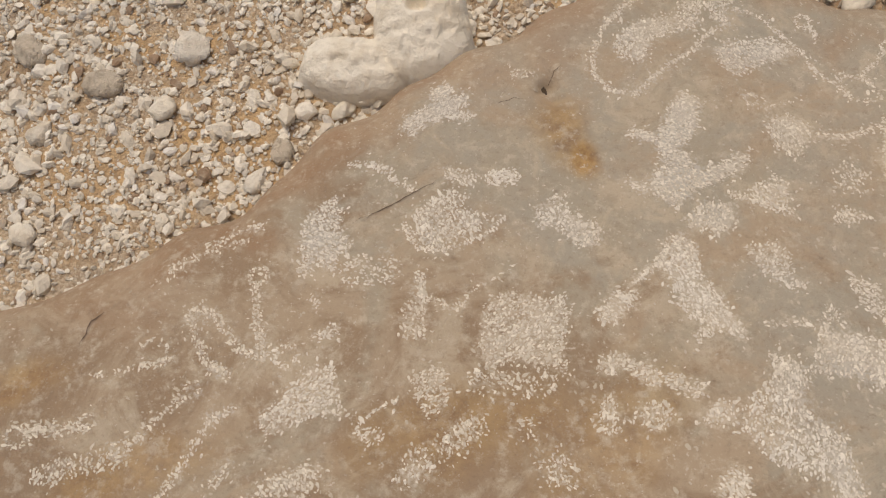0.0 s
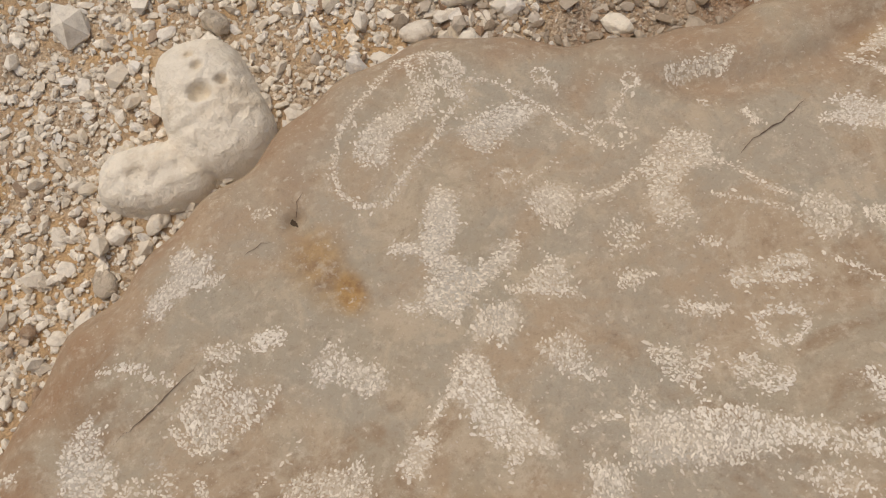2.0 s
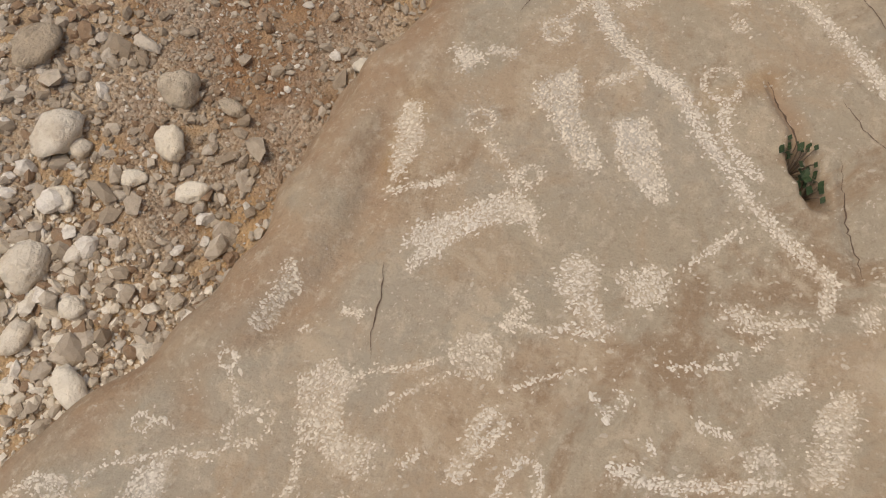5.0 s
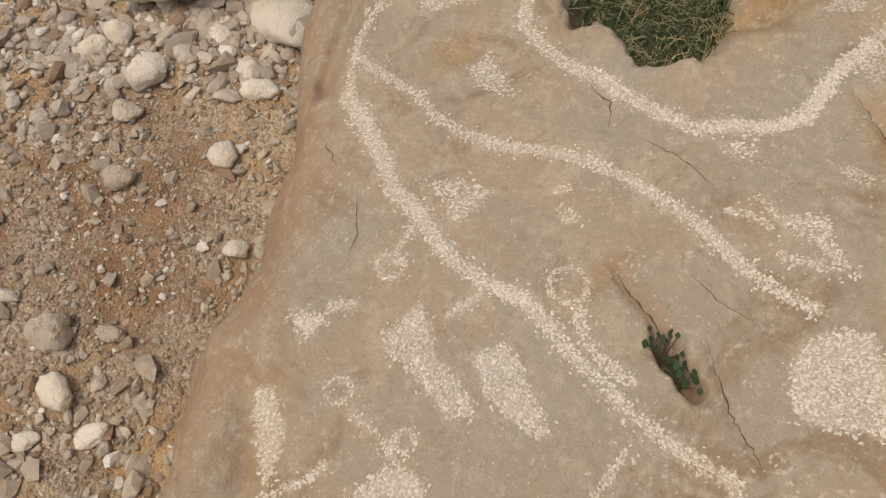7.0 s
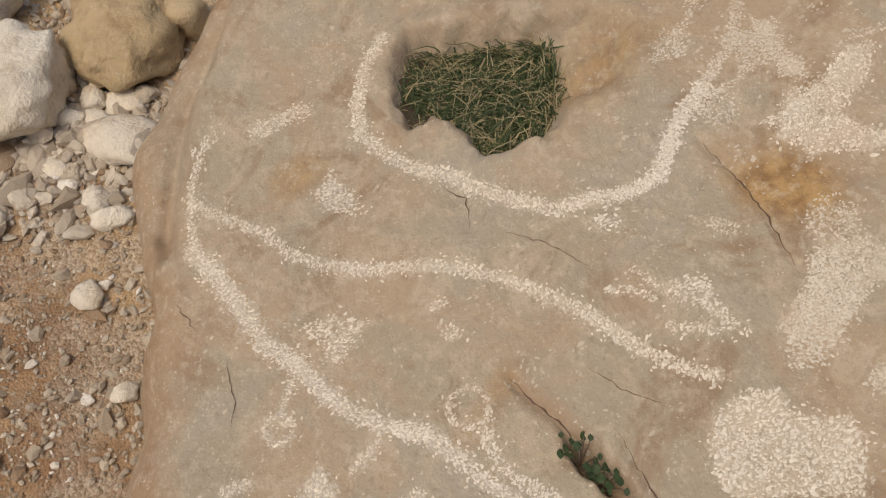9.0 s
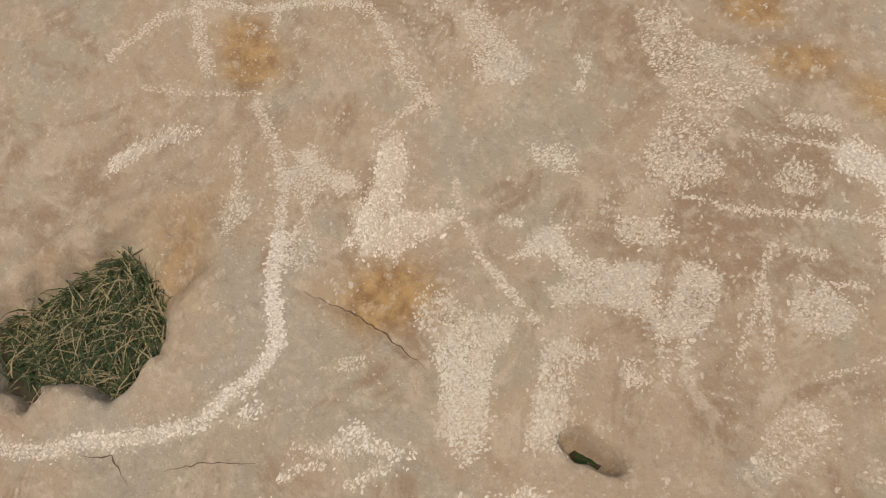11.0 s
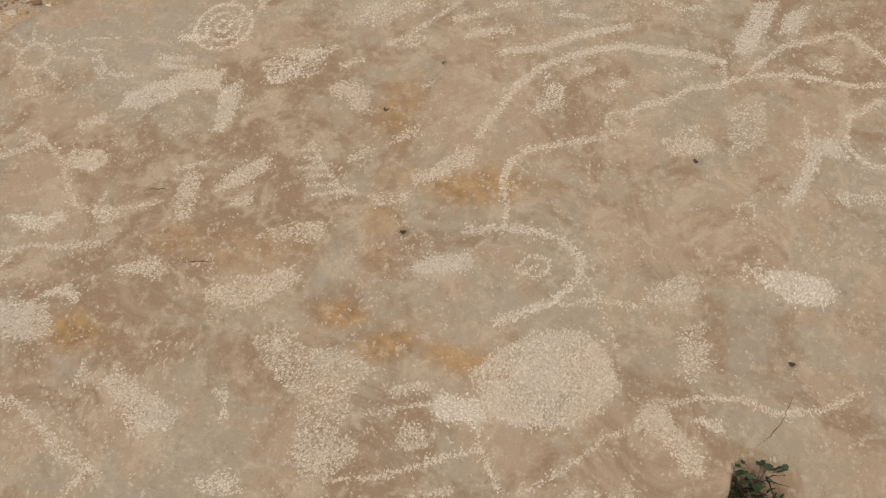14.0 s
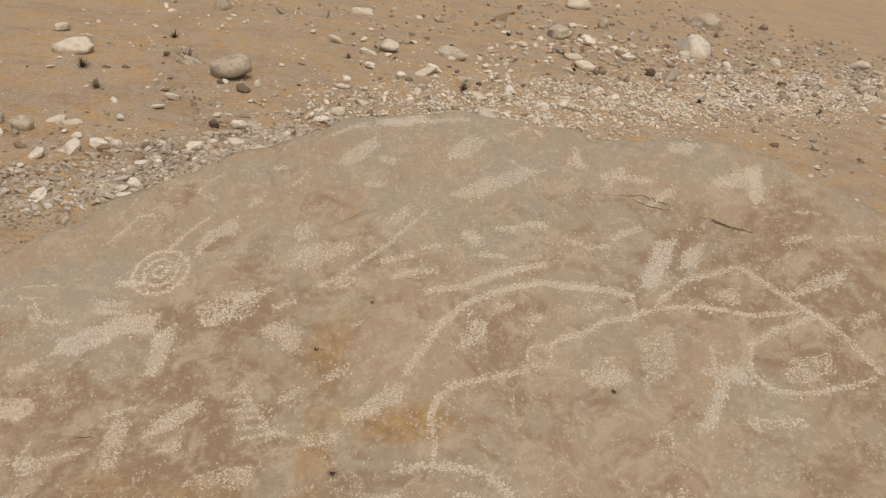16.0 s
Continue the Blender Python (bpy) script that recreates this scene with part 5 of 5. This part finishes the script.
# ---- gravel, the bulk of it one sheet of real stones ----
def gravel(name, x, y, size, seed, label, level=1, mat=GRAVEL):
    r = np.random.default_rng(seed)
    ok = np.hypot(x - CX, y - CY) > rim_at(np.arctan2(y - CY, x - CX)) - .08
    x, y, size = x[ok], y[ok], size[ok]
    v, f = BALLS[level]
    k = len(x)
    shape = np.stack([lumpy(v, 900 + j, .55, 4) for j in range(14)])[r.integers(0, 14, k)]
    sc = size[:, None] * np.c_[r.uniform(.8, 1.35, k), r.uniform(.6, 1.0, k), r.uniform(.4, .75, k)]
    p = shape * sc[:, None, :]
    a, t = r.uniform(0, 6.283, k), r.normal(0, .3, k)
    c, s, ct, st = np.cos(a)[:, None], np.sin(a)[:, None], np.cos(t)[:, None], np.sin(t)[:, None]
    px, pz = p[..., 0] * ct + p[..., 2] * st, -p[..., 0] * st + p[..., 2] * ct
    q = np.stack([px * c - p[..., 1] * s + x[:, None], px * s + p[..., 1] * c + y[:, None], pz + (land(x, y) + sc[:, 2] * r.uniform(.0, .75, k))[:, None]], -1)
    ff = (f[None] + (np.arange(k) * len(v))[:, None, None]).reshape(-1, 3)
    return tagged(mesh_of(name, q.reshape(-1, 3), ff, mat, False), label, "gravel", kind="stuff")


def scatter(n, x0, x1, y0, y1, seed, mean, spread, cover):
    r = np.random.default_rng(seed)
    x, y = r.uniform(x0, x1, n), r.uniform(y0, y1, n)
    ex, ey = np.minimum(x - x0, x1 - x) / (x1 - x0), np.minimum(y - y0, y1 - y) / (y1 - y0)
    fade = np.clip((np.minimum(ex, ey) + .05 * ripple(x * .5, y * .5, .05, .5, 15)) / .12, 0, 1)
    patch = ripple(x * .35, y * .35, .1, .7, 5) + .5 * ripple(x, y, .1, .4, 6)
    keep = r.uniform(0, 1, n) < np.clip(cover + .55 * patch, .08, 1) * fade
    return x[keep], y[keep], np.exp(r.normal(math.log(mean), spread, keep.sum()))


def thin(points, share, invert=False):
    """Leaves stones out where bare soil shows (or where it does not)."""
    x, y, size = points
    soil = bare_soil(x, y)
    keep = np.random.default_rng(len(x)).uniform(0, 1, len(x)) < (soil if invert else 1 - share * soil)
    return x[keep], y[keep], size[keep]


def trail(n, line, width, seed, mean, spread):
    """Stones washed along a line of the plan."""
    r = np.random.default_rng(seed)
    p = np.array(line)
    seg = np.linalg.norm(np.diff(p, axis=0), axis=1)
    k = r.choice(len(seg), n, p=seg / seg.sum())
    t = r.uniform(0, 1, n)[:, None]
    at = p[k] * (1 - t) + p[k + 1] * t + r.normal(0, width * .62, (n, 2))
    x, y = at[:, 0], at[:, 1]
    keep = r.uniform(0, 1, n) < np.clip(.80 + .5 * ripple(x * .5, y * .5, .05, .5, 26), .15, 1)
    return x[keep], y[keep], np.exp(r.normal(math.log(mean), spread, keep.sum()))


gravel("gravel", *thin(scatter(46000, -1.65, .68, .05, 1.9, 21, .0053, .48, 1.15), .85), 22, "pale grey and buff crushed gravel round the boulder", 1, PALE_GRAVEL)
gravel("gravel", *thin(scatter(38000, .12, 2.4, .15, 1.85, 23, .0056, .55, .80), .72), 24, "buff gravel and chips on reddish sand")
gravel("gravel", *thin(scatter(17000, .35, 1.7, .3, 1.3, 43, .0034, .35, .95), 0, True), 44, "fine reddish chips on bare soil")
gravel("gravel", *thin(scatter(2200, .15, 2.2, .1, 1.7, 37, .0095, .36, .62), .95), 38, "larger buff pebbles on reddish sand", 2, PEBBLE)
gravel("gravel", *scatter(1800, -1.8, .6, .1, 2.1, 27, .0115, .30, .5), 28, "larger pale pebbles among the gravel", 2, PALE_GRAVEL)
gravel("gravel", *trail(900, [(1.50, .66), (1.62, .72), (1.45, .98), (1.30, 1.08)], .13, 51, .0105, .4), 52, "pale pebbles heaped between the blocks", 2, PEBBLE)
gravel("gravel", *scatter(8000, -4.0, 7.5, -9.5, 1.0, 29, .0110, .6, .34), 30, "scattered buff chips on the sandy slope", 1, PALE_GRAVEL)
gravel("gravel", *scatter(7000, -4.0, 8.0, -17.0, -7.0, 31, .019, .6, .42), 32, "scattered pale stones far up the slope")
gravel("gravel", *scatter(8000, 1.0, 4.6, -5.2, 1.0, 33, .0085, .5, .7), 34, "reddish chips and gravel beside the boulder")
gravel("gravel", *trail(19000, [(2.9, -4.9), (2.2, -6.6), (1.3, -7.9), (-.4, -10.8), (-1.6, -12.8)], .75, 35, .0105, .45), 36, "band of grey gravel washed across the slope", 1, PALE_GRAVEL)
gravel("gravel", *trail(9000, [(3.7, -2.2), (3.3, -3.2), (3.1, -4.6)], .32, 45, .0080, .5), 46, "strip of buff gravel beyond the boulder", 1, PEBBLE)
gravel("gravel", *trail(420, [(3.6, -2.4), (3.2, -4.4), (2.4, -6.4), (3.2, -7.8), (2.6, -10.5), (-.6, -11.2)], 1.0, 47, .034, .4), 48, "fist-sized pale stones on the slope", 2, PALE_GRAVEL)
gravel("gravel", *trail(210, [(5.5, -4.0), (3.5, -6.0), (1.0, -9.5), (-1.5, -12.0)], 1.8, 49, .024, .4), 50, "dark brown stones on the slope", 2, DARK_STONE)
gravel("gravel", *trail(2600, [(1.8, -9.0), (.3, -11.6), (-1.2, -14.0)], 1.5, 53, .019, .45), 54, "buff stones strewn far up the slope", 1, PEBBLE)
gravel("gravel", *scatter(2500, -7.0, 7.0, -5.0, 8.0, 41, .018, .6, .4), 42, "thin scatter of pale stones on the sandy plain", 1, PALE_GRAVEL)


def faint_marks():
    """Old, half-weathered peck marks between the carvings."""
    r = np.random.default_rng(77)
    x, y = r.uniform(-.45, 1.5, 190000), r.uniform(-1.3, .45, 190000)
    d = rim_at(np.arctan2(y - CY, x - CX)) - np.hypot(x - CX, y - CY)
    clump = .55 * ripple(x, y, .05, .22, 11) + .6 * ripple(x * 3, y * 3, .05, .3, 12) + .35 * ripple(x, y, .2, .7, 13)
    lines = np.abs(ripple(x, y, .12, .5, 14)) < .05
    more = np.clip((.15 - y) / .5, 0, 1)
    keep = (d > .03) & (inside(x, y, PIT) > .02) & (inside(x, y, HOLLOW) > .01) & (r.uniform(0, 1, x.size) < np.clip((.18 + .62 * more) * np.maximum(0, clump - .12) + .5 * lines * more, 0, .7))
    p = np.c_[x, y][keep]
    v, f = flakes(p, r, .00105)
    tagged(mesh_of("peck_dust", v, f, FAINT, True, boulder, "faint weathered peck marks"), kind="stuff")


faint_marks()
